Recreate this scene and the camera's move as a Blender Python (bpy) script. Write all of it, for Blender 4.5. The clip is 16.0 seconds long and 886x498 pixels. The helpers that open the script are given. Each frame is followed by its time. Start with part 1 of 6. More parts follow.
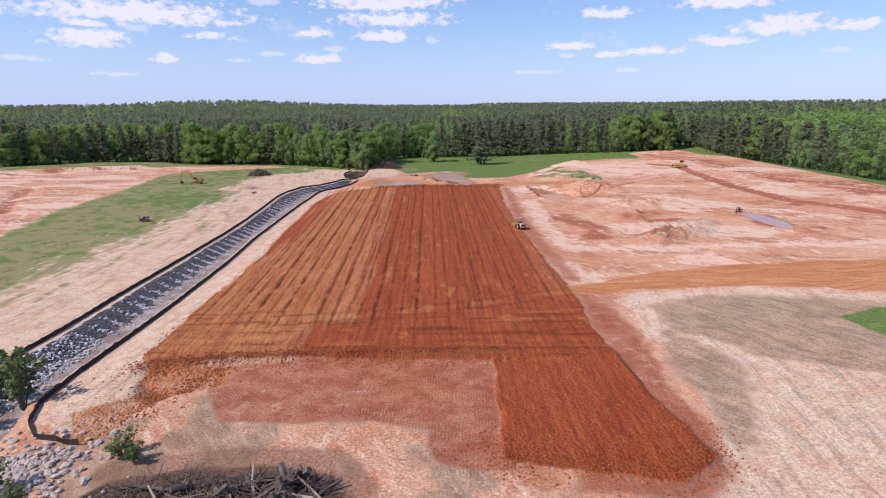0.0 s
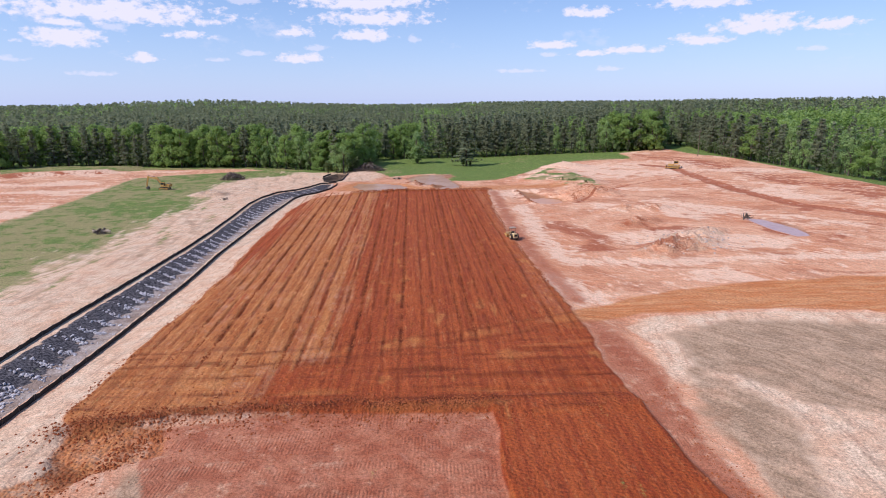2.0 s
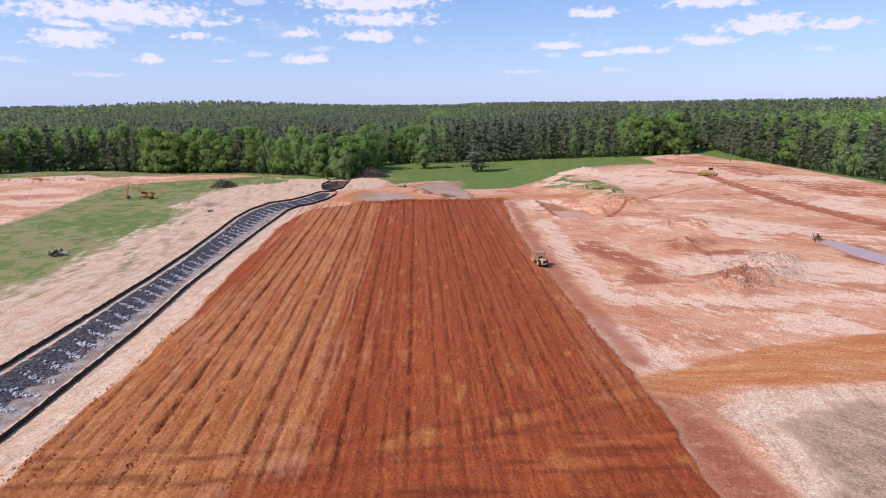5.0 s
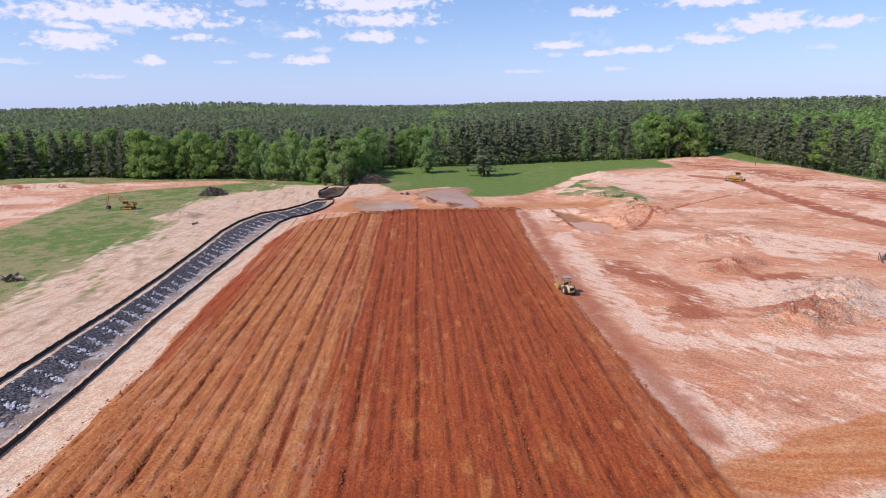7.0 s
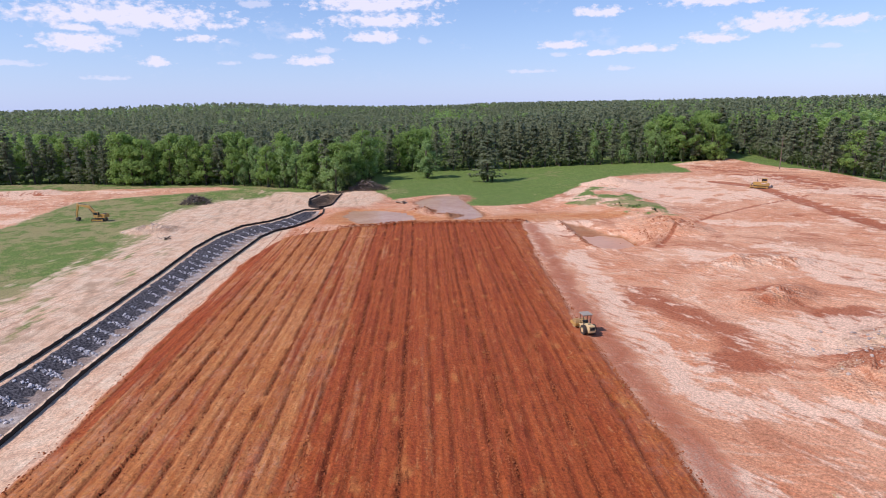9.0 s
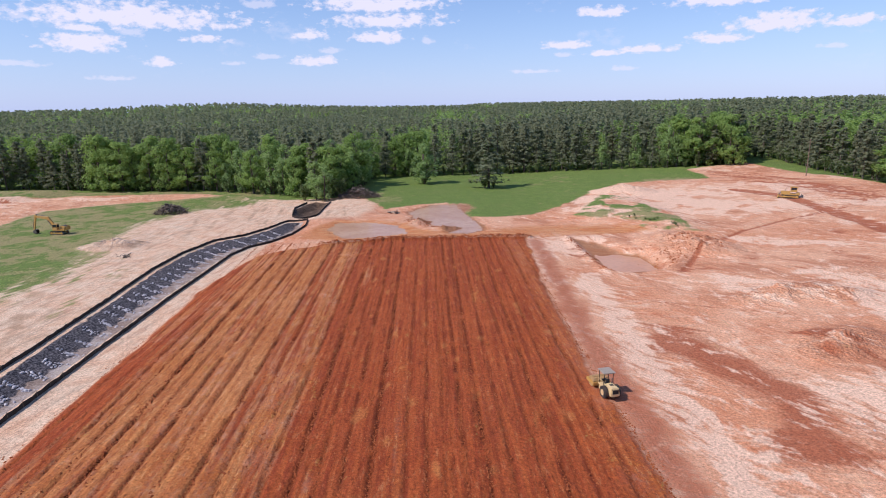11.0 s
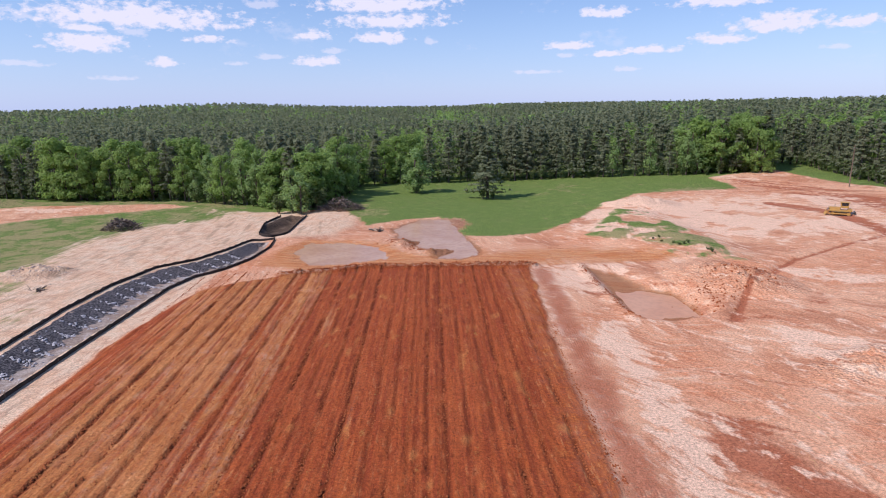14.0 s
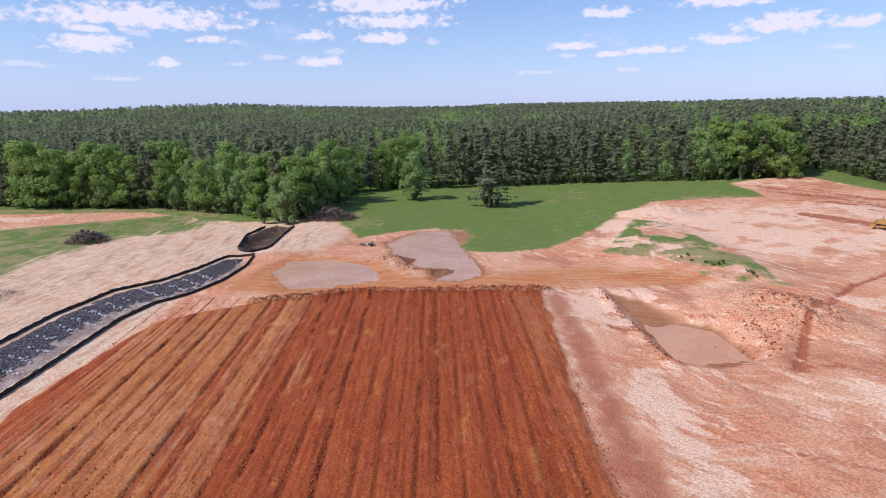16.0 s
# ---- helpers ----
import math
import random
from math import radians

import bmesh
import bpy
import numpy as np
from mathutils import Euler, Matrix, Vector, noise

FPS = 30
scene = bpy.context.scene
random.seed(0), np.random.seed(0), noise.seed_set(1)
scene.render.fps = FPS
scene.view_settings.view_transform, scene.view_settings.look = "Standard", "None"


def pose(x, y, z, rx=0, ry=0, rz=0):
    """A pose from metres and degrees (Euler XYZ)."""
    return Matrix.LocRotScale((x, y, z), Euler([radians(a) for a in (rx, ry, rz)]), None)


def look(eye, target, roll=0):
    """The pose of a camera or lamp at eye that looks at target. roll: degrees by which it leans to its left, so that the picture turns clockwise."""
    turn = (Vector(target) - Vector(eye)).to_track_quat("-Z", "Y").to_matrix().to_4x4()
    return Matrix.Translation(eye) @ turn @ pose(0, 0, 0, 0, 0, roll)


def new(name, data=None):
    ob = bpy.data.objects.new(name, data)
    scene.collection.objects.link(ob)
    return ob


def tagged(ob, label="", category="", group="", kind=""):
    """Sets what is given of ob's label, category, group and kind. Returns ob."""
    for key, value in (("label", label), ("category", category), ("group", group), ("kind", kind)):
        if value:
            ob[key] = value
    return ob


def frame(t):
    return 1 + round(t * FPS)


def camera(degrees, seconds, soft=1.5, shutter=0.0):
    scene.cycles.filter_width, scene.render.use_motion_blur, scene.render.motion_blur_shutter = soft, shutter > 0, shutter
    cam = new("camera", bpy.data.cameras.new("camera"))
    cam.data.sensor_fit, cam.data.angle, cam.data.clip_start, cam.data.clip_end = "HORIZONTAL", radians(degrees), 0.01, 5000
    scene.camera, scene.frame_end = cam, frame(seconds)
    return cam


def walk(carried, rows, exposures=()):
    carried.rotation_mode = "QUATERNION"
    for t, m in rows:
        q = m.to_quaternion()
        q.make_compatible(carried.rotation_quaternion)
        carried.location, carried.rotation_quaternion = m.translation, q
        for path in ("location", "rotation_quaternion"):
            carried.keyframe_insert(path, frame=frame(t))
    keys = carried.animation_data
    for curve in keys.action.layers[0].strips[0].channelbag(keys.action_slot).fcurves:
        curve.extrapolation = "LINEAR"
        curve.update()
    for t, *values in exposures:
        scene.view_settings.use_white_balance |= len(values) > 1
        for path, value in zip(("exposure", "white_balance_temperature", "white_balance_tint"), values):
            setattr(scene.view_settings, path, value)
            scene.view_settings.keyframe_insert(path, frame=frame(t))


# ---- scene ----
cam = camera(73.6, 16.0, soft=1.0)
PATH = [
    (0, (1.013, -11.919, 29.549), (0.962, -9.976, 29.077), -0.1),
    (0.5, (0.738, -9.118, 29.597), (0.705, -7.176, 29.122), -0.2),
    (1, (0.546, -6.032, 29.627), (0.536, -4.089, 29.152), -0.2),
    (1.5, (0.395, -2.741, 29.631), (0.397, -0.798, 29.157), -0.3),
    (2, (0.247, 0.797, 29.626), (0.25, 2.74, 29.151), -0.3),
    (2.5, (0.104, 4.477, 29.609), (0.104, 6.421, 29.136), -0.3),
    (3, (-0.16, 8.208, 29.601), (-0.162, 10.152, 29.129), -0.4),
    (3.5, (-0.408, 11.927, 29.593), (-0.414, 13.871, 29.12), -0.4),
    (4, (-0.696, 15.446, 29.495), (-0.705, 17.389, 29.023), -0.3),
    (6.5, (-2.638, 35.042, 29.796), (-2.659, 36.986, 29.323), -0.5),
    (7, (-2.82, 39.048, 29.858), (-2.841, 40.992, 29.386), -0.6),
    (7.5, (-2.535, 43.08, 29.931), (-2.562, 45.024, 29.46), -0.7),
    (8, (-2.242, 47.245, 30.007), (-2.271, 49.189, 29.537), -0.7),
    (8.5, (-1.916, 51.329, 30.089), (-1.947, 53.273, 29.619), -0.8),
    (9, (-1.67, 55.376, 30.166), (-1.704, 57.319, 29.695), -0.8),
    (11.5, (0.673, 76.839, 30.382), (0.626, 78.782, 29.912), -0.8),
    (12, (1.041, 81.116, 30.357), (0.993, 83.059, 29.888), -0.8),
    (12.5, (1.458, 85.26, 30.326), (1.409, 87.203, 29.857), -0.8),
    (13, (1.893, 89.387, 30.306), (1.844, 91.331, 29.837), -0.8),
    (13.5, (2.343, 93.319, 30.308), (2.292, 95.263, 29.839), -0.7),
    (14, (2.667, 97.211, 30.319), (2.615, 99.154, 29.85), -0.7),
    (14.5, (2.904, 101.173, 30.364), (2.849, 103.116, 29.895), -0.8),
    (15, (3.022, 105.072, 30.374), (2.966, 107.015, 29.905), -0.7),
    (15.5, (3.039, 109.015, 30.328), (2.982, 110.958, 29.86), -0.7),
    (16, (2.973, 112.971, 30.255), (2.913, 114.915, 29.787), -0.7),
]
walk(cam, [(t, look(eye, target, roll)) for t, eye, target, roll in PATH], [(0.0, 0.08, 6080, 20), (16.0, 0.04, 6080, 20)])

# ---- world, sun, exposure ----
SUN_TRAVEL = Vector((0.62, 0.27, -0.735)).normalized()
sun = new("sun", bpy.data.lights.new("sun", "SUN"))
sun.data.energy, sun.data.angle, sun.data.color = 4.1, radians(0.53), (1.0, 0.94, 0.85)
sun.matrix_world = Matrix.Translation((-60, -40, 120)) @ SUN_TRAVEL.to_track_quat("-Z", "Y").to_matrix().to_4x4()
scene.view_settings.exposure = 0.0


def build_sky():
    world = bpy.data.worlds.new("sky")
    scene.world = world
    world.use_nodes = True
    nt = world.node_tree
    nt.nodes.clear()
    N = lambda kind: nt.nodes.new(kind)
    L = nt.links.new

    def mth(op, a, b=None, c=None):
        n = N("ShaderNodeMath")
        n.operation = op
        for k, v in enumerate((a, b, c)):
            if v is None:
                continue
            if isinstance(v, (int, float)):
                n.inputs[k].default_value = v
            else:
                L(v, n.inputs[k])
        return n.outputs[0]

    out, bg, sky = N("ShaderNodeOutputWorld"), N("ShaderNodeBackground"), N("ShaderNodeTexSky")
    sky.sky_type, sky.sun_disc = "NISHITA", False
    sky.sun_elevation = math.asin(-SUN_TRAVEL.z)
    sky.sun_rotation = math.atan2(-SUN_TRAVEL.x, -SUN_TRAVEL.y)
    sky.air_density, sky.dust_density, sky.ozone_density = 1.0, 0.2, 3.0
    geo = N("ShaderNodeTexCoord")
    sep = N("ShaderNodeSeparateXYZ")
    L(geo.outputs["Generated"], sep.inputs[0])
    x, y, z = sep.outputs
    # bearing (east of north) and height angle, in degrees
    az = mth("MULTIPLY", mth("ARCTAN2", x, y), 57.2958)
    el = mth("MULTIPLY", mth("ARCSINE", z), 57.2958)
    comb = N("ShaderNodeCombineXYZ")
    L(az, comb.inputs[0])
    L(mth("MULTIPLY", el, 1.7), comb.inputs[1])
    n1, n2 = N("ShaderNodeTexNoise"), N("ShaderNodeTexNoise")
    for n, s, d, r in ((n1, 1.0, 7, 0.6), (n2, 0.16, 4, 0.5)):
        n.inputs["Scale"].default_value, n.inputs["Detail"].default_value, n.inputs["Roughness"].default_value = s, d, r
        L(comb.outputs[0], n.inputs["Vector"])
    ragged = mth("SUBTRACT", n1.outputs["Fac"], 0.5)
    total = None
    # fair-weather clouds: bearing, height angle, half width, half height
    heaped = [(-27.4, 7.2, 7.7, 1.13), (-30.9, 5.1, 2.6, 0.93), (-31.2, 6.3, 1.3, 0.51), (-22.0, 5.7, 1.6, 0.36), (-25.7, 3.8, 1.1, 0.46), (-12.9, 6.2, 1.3, 0.46), (-6.8, 8.8, 5.4, 0.93), (-6.3, 7.4, 4.6, 0.72), (-6.8, 6.0, 2.3, 0.62),
             (-12.5, 4.0, 1.9, 0.51), (13.1, 7.7, 2.0, 0.51), (10.1, 5.1, 2.2, 0.41), (13.2, 4.3, 1.3, 0.31), (16.8, 4.5, 2.3, 0.41), (22.5, 5.1, 2.1, 0.51), (26.9, 6.0, 3.3, 0.87), (32.2, 5.8, 1.8, 0.51), (22.8, 8.1, 3.6, 0.62)]
    wisps = [(-17.1, 8.7, 1.4, 0.46), (-2.5, 5.7, 0.5, 0.41), (-16.9, 4.4, 1.1, 0.26), (-27.4, 6.1, 0.8, 0.41), (-35.1, 7.0, 0.9, 0.41), (-35.6, 3.5, 1.5, 0.26), (-19.8, 3.8, 0.9, 0.21), (7.2, 2.9, 1.8, 0.21), (-29.4, 2.5, 1.5, 0.21), (15.3, 3.0, 1.2, 0.26),
             (30.8, 4.1, 0.9, 0.26), (10.0, 4.3, 0.7, 0.26), (-11.1, 4.9, 0.9, 0.31)]
    clouds = [(*c, 0.95) for c in heaped] + [(*c, 0.5) for c in wisps]
    for a, e, w, h, thick in clouds:
        da, de = mth("DIVIDE", mth("SUBTRACT", az, a), w), mth("DIVIDE", mth("SUBTRACT", el, e), h)
        # flat bases: the lower half is cut shorter than the top
        de = mth("MAXIMUM", de, mth("MULTIPLY", de, -1.7))
        far = mth("SQRT", mth("ADD", mth("MULTIPLY", da, da), mth("MULTIPLY", de, de)))
        body = mth("MULTIPLY", mth("ADD", mth("SUBTRACT", 1.25, far), mth("MULTIPLY", ragged, 3.6)), 1.5)
        one = mth("MULTIPLY", mth("MINIMUM", mth("MAXIMUM", body, 0.0), 1.0), thick)
        total = one if total is None else mth("MAXIMUM", total, one)
    # thinner scattered cloud elsewhere in the sky
    spread = mth("MULTIPLY", mth("MAXIMUM", mth("SUBTRACT", mth("ADD", n2.outputs["Fac"], mth("MULTIPLY", ragged, 0.5)), 0.6), 0.0), 2.4)
    aloft = mth("MINIMUM", mth("MAXIMUM", mth("DIVIDE", mth("SUBTRACT", el, 1.5), 6.0), 0.0), 1.0)
    total = mth("MAXIMUM", total, mth("MINIMUM", mth("MULTIPLY", spread, aloft), 0.3))
    haze = mth("POWER", mth("SUBTRACT", 1.0, mth("MINIMUM", mth("MAXIMUM", mth("DIVIDE", el, 14.0), 0.0), 1.0)), 2.0)
    tint = N("ShaderNodeMix")
    tint.data_type = "RGBA"
    L(mth("MULTIPLY", haze, 0.62), tint.inputs["Factor"])
    deep = N("ShaderNodeMix")
    deep.data_type, deep.inputs["Factor"].default_value = "RGBA", 0.2
    L(sky.outputs[0], deep.inputs["A"])
    deep.inputs["B"].default_value = (1.3, 2.9, 6.8, 1)
    L(deep.outputs["Result"], tint.inputs["A"])
    tint.inputs["B"].default_value = (3.4, 4.55, 7.3, 1)
    mix = N("ShaderNodeMix")
    mix.data_type = "RGBA"
    L(total, mix.inputs["Factor"])
    L(tint.outputs["Result"], mix.inputs["A"])
    mix.inputs["B"].default_value = (6.6, 6.5, 7.1, 1)
    L(mix.outputs["Result"], bg.inputs["Color"])
    bg.inputs["Strength"].default_value = 0.125
    L(bg.outputs[0], out.inputs[0])


build_sky()


# ---- numeric noise for the relief ----
def lattice(ix, iy, seed):
    v = np.sin(ix * 127.1 + iy * 311.7 + seed * 74.7) * 43758.5453
    return v - np.floor(v)


def vnoise(x, y, seed=0):
    ix, iy = np.floor(x), np.floor(y)
    fx, fy = x - ix, y - iy
    fx, fy = fx * fx * (3 - 2 * fx), fy * fy * (3 - 2 * fy)
    a, b = lattice(ix, iy, seed), lattice(ix + 1, iy, seed)
    c, d = lattice(ix, iy + 1, seed), lattice(ix + 1, iy + 1, seed)
    return (a * (1 - fx) + b * fx) * (1 - fy) + (c * (1 - fx) + d * fx) * fy


def fbm(x, y, octaves=4, seed=0):
    out, amp, tot = 0, 1.0, 0.0
    for k in range(octaves):
        out = out + amp * vnoise(x * 2**k + 17.3 * k, y * 2**k - 9.1 * k, seed + k)
        tot += amp
        amp *= 0.5
    return out / tot - 0.5


def step(a, b, v):
    t = np.clip((v - a) / (b - a), 0, 1)
    return t * t * (3 - 2 * t)


def poly_dist(X, Y, pts):
    """Signed distance to a polygon, positive inside."""
    best = np.full(X.shape, 1e9)
    inside = np.zeros(X.shape, bool)
    for (ax, ay), (bx, by) in zip(pts, pts[1:] + pts[:1]):
        ex, ey = bx - ax, by - ay
        t = np.clip(((X - ax) * ex + (Y - ay) * ey) / (ex * ex + ey * ey), 0, 1)
        best = np.minimum(best, np.hypot(X - ax - t * ex, Y - ay - t * ey))
        cross = (ay > Y) != (by > Y)
        with np.errstate(divide="ignore", invalid="ignore"):
            inside ^= cross & (X < ex * (Y - ay) / (ey if ey else 1e-9) + ax)
    return np.where(inside, best, -best)


def line_dist(X, Y, pts):
    """Distance to a polyline."""
    best = np.full(X.shape, 1e9)
    for (ax, ay), (bx, by) in zip(pts, pts[1:]):
        ex, ey = bx - ax, by - ay
        t = np.clip(((X - ax) * ex + (Y - ay) * ey) / (ex * ex + ey * ey), 0, 1)
        best = np.minimum(best, np.hypot(X - ax - t * ex, Y - ay - t * ey))
    return best


# ---- plan of the site (metres) ----
FENCE_NEAR = [(-33.0, 34.8), (-37.6, 35.6), (-40.4, 38.6), (-42.4, 43.0), (-43.0, 50.0), (-43.2, 72.0), (-44.6, 99.0), (-46.6, 122.0), (-47.6, 145.0), (-48.6, 172.0), (-49.0, 197.0),
              (-47.6, 204.5), (-43.5, 209.5), (-40.5, 216.0), (-39.8, 226.0), (-41.6, 236.0)]
FENCE_FAR = [(-41.6, 236.0), (-47.5, 235.5), (-49.8, 226.0), (-53.0, 217.5), (-58.6, 211.5), (-60.6, 199.0), (-60.6, 186.0), (-58.6, 166.0), (-56.8, 146.0), (-55.6, 126.0), (-55.2, 104.0), (-54.8, 84.0),
             (-54.0, 64.0), (-54.2, 50.0), (-56.0, 36.0)]
DITCH = [(-39.5, 30.0), (-41.6, 38.6), (-43.4, 43.0), (-44.0, 50.0), (-44.2, 72.0), (-45.6, 99.0), (-47.6, 122.0), (-48.6, 145.0), (-49.6, 172.0), (-50.0, 197.0), (-48.4, 205.5), (-44.3, 210.5),
         (-41.5, 216.5), (-41.0, 226.0), (-42.4, 234.5), (-46.9, 234.0), (-49.0, 226.0), (-52.4, 216.7), (-57.8, 211.0), (-59.6, 199.0), (-59.6, 186.0), (-57.6, 166.0), (-55.8, 146.0), (-54.6, 126.0),
         (-54.2, 104.0), (-53.8, 84.0), (-53.0, 64.0), (-53.2, 50.0), (-55.0, 30.0)]
GULLY = [(-47.0, 241.5), (-43.5, 239.5), (-40.3, 241.5), (-42.4, 268.0), (-47.5, 272.0), (-51.5, 256.0)]
FIELD = [(-26.0, 53.0), (-33.5, 49.5), (-37.0, 53.0), (-37.8, 68.0), (-38.4, 100.0), (-42.4, 141.0), (-45.0, 176.0), (-42.5, 195.0), (-30.0, 201.5), (-14.0, 207.0), (16.5, 207.5), (15.4, 175.0), (15.6, 146.0), (17.0, 116.0), (19.3, 84.3),
         (19.8, 62.6), (20.4, 53.7)]
LIFT = [(5.0, 57.0), (5.4, 33.0), (18.9, 30.4), (23.8, 34.5), (21.9, 41.0), (20.2, 57.0)]
COMPACT = [(-27.0, 51.0), (-25.5, 45.1), (-21.5, 39.3), (-14.0, 38.6), (-7.6, 39.1), (-1.6, 37.7), (-0.6, 33.0), (2.0, 31.6), (6.0, 31.5), (6.0, 54.0), (-8.0, 54.5)]
SCRAPE = [(-26.0, 52.0), (-35.0, 50.0), (-33.6, 44.0), (-37.4, 40.6), (-34.4, 34.9), (-32.0, 34.9), (-30.9, 40.5), (-29.2, 44.1), (-24.0, 47.0)]
MULCH = [(-30.0, 24.0), (-27.0, 29.6), (-22.0, 31.6), (-13.7, 31.9), (-9.0, 30.4), (-7.5, 26.0), (-12.0, 22.0)]
FRONT = [(-40.0, 22.0), (-36.0, 34.5), (-31.0, 40.5), (-25.0, 45.5), (-15.0, 44.0), (-5.0, 42.0), (6.5, 39.0), (6.0, 31.0), (20.0, 29.5), (25.0, 25.0), (22.0, 14.0), (-40.0, 8.0)]
ROAD = [(15.0, 81.0), (20.5, 83.8), (29.7, 88.3), (38.3, 91.0), (50.4, 92.0), (65.1, 91.6), (95.0, 88.0), (120.0, 82.0), (116.0, 66.0), (63.9, 73.5), (57.0, 77.4), (45.5, 80.2), (29.6, 81.0), (20.6, 78.6)]
GREY = [(30.0, 73.7), (39.6, 76.6), (51.2, 74.2), (60.0, 70.0), (74.0, 60.0), (64.0, 46.0), (51.0, 44.5), (46.4, 46.7), (41.9, 50.0), (35.9, 53.3), (32.0, 60.4), (29.0, 62.0)]
GREY_LOW = [(28.6, 62.0), (25.6, 53.3), (26.9, 45.0), (25.0, 38.3), (26.1, 34.6), (29.2, 38.4), (31.6, 45.1), (34.0, 51.5), (31.2, 59.0)]
CREST = [(29.6, 61.0), (31.8, 59.8), (35.2, 53.2), (41.5, 50.0), (47.0, 46.2)]
LAWN_R = [(52.5, 65.5), (60.0, 67.5), (75.0, 60.0), (70.0, 50.0), (54.0, 58.0)]
RIGHT_EDGE = [(19.6, 80.0), (22.8, 79.0), (26.0, 62.5), (24.6, 47.9), (25.0, 37.7), (24.3, 32.0), (20.3, 28.0), (10.0, 29.0), (20.0, 55.0)]
PALE_R = [(25.5, 76.5), (31.0, 79.6), (45.0, 79.0), (57.0, 76.2), (70.0, 70.0), (72.0, 65.0), (43.0, 75.3), (29.0, 76.0), (30.0, 66.0), (27.0, 62.0)]
PALE_SE = [(26.0, 34.0), (29.0, 39.0), (30.5, 48.0), (33.0, 57.5), (38.0, 52.0), (46.0, 44.0), (62.0, 48.0), (70.0, 30.0), (40.0, 10.0), (20.0, 18.0), (21.0, 28.0)]
SAND_L = [(-54.0, 30.0), (-75.0, 60.0), (-74.0, 79.0), (-71.0, 92.0), (-71.5, 106.0), (-74.0, 128.0), (-78.0, 160.0), (-77.0, 196.0), (-86.0, 214.0), (-90.0, 236.0), (-82.0, 256.0), (-60.0, 262.0), (-48.0, 268.0), (-40.0, 276.0), (-27.0, 268.0),
          (-22.0, 250.0), (-28.0, 238.0), (-40.0, 236.0), (-47.0, 236.0), (-60.0, 210.0), (-61.0, 190.0), (-57.0, 140.0), (-54.5, 90.0)]
SAND_N = [(-34.0, 35.0), (-41.0, 40.0), (-42.5, 50.0), (-42.8, 72.0), (-44.0, 99.0), (-46.2, 130.0), (-48.0, 172.0), (-45.0, 172.0), (-41.0, 125.0), (-37.6, 92.0), (-37.0, 68.0), (-35.0, 50.0), (-30.0, 40.0)]
BARE_L = [(-128.0, 96.0), (-108.5, 122.5), (-118.0, 158.0), (-121.0, 193.0), (-132.0, 256.0), (-120.0, 268.0), (-100.0, 279.0), (-86.0, 287.5), (-96.0, 294.0), (-140.0, 292.0), (-155.0, 285.0), (-190.0, 273.0), (-230.0, 240.0), (-230.0, 100.0), (-160.0, 80.0)]
MEADOW = [(-60.0, 276.0), (-34.0, 279.0), (-21.0, 250.0), (-13.0, 258.0), (-3.0, 262.0), (5.0, 236.0), (14.0, 236.0), (23.0, 240.0), (36.0, 256.0), (48.7, 276.0), (60.0, 288.0), (90.0, 284.0), (92.0, 296.0), (91.9, 312.0), (140.0, 330.0),
          (140.0, 400.0), (-240.0, 400.0), (-240.0, 300.0), (-190.0, 280.0), (-160.0, 290.0), (-96.0, 297.0), (-82.0, 288.0)]
KNOLL = [(31.9, 231.0), (41.2, 222.0), (48.0, 204.0), (54.8, 202.0), (55.5, 216.8), (53.5, 235.4), (53.0, 252.0), (46.5, 262.0), (41.0, 250.0)]
BERM = [(26.0, 208.0), (26.8, 194.4), (28.0, 178.6)]
PIT = [(27.4, 206.0), (28.4, 190.0), (29.2, 181.6), (34.0, 178.8), (38.8, 181.0), (38.7, 191.5), (34.2, 195.0), (31.8, 203.5)]
POND_W = [(-33.1, 222.8), (-27.4, 210.4), (-19.8, 211.4), (-11.9, 216.0), (-15.3, 225.3), (-21.3, 229.9), (-31.3, 230.1)]
POND_E = [(-13.1, 245.2), (-7.2, 257.0), (-0.7, 258.0), (3.8, 236.0), (6.5, 219.5), (2.4, 215.8), (-1.0, 215.8), (-5.0, 225.1), (-11.3, 236.1)]
POOL_R = [(71.8, 137.8), (75.6, 137.0), (78.6, 128.0), (76.2, 119.0), (73.0, 119.0), (71.6, 126.0)]
SOIL_ROAD = [(86.5, 256.5), (93.0, 239.0), (90.5, 205.0), (89.3, 179.3), (91.2, 150.0), (101.7, 128.4), (130.0, 100.0)]
FOREST_EDGE = [(-260.0, 250.0), (-219.0, 276.0), (-195.0, 298.0), (-167.0, 308.0), (-126.0, 301.0), (-94.0, 299.0), (-60.0, 285.0), (-44.0, 279.0), (-36.0, 296.0), (-34.0, 331.0), (0.0, 338.0), (21.0, 341.0), (61.0, 332.0), (93.0, 318.0), (116.0, 313.0),
               (128.0, 345.0), (134.0, 330.0), (128.0, 290.0), (128.0, 262.0), (133.0, 236.0), (140.0, 200.0), (148.0, 160.0), (160.0, 100.0)]


def field_across(X, Y):
    """0 at the right edge of the fill, 1 at its left edge."""
    right = 19.6 - 0.033 * (Y - 80)
    left = -38.6 - 0.076 * (Y - 66)
    return (right - X) / (right - left)


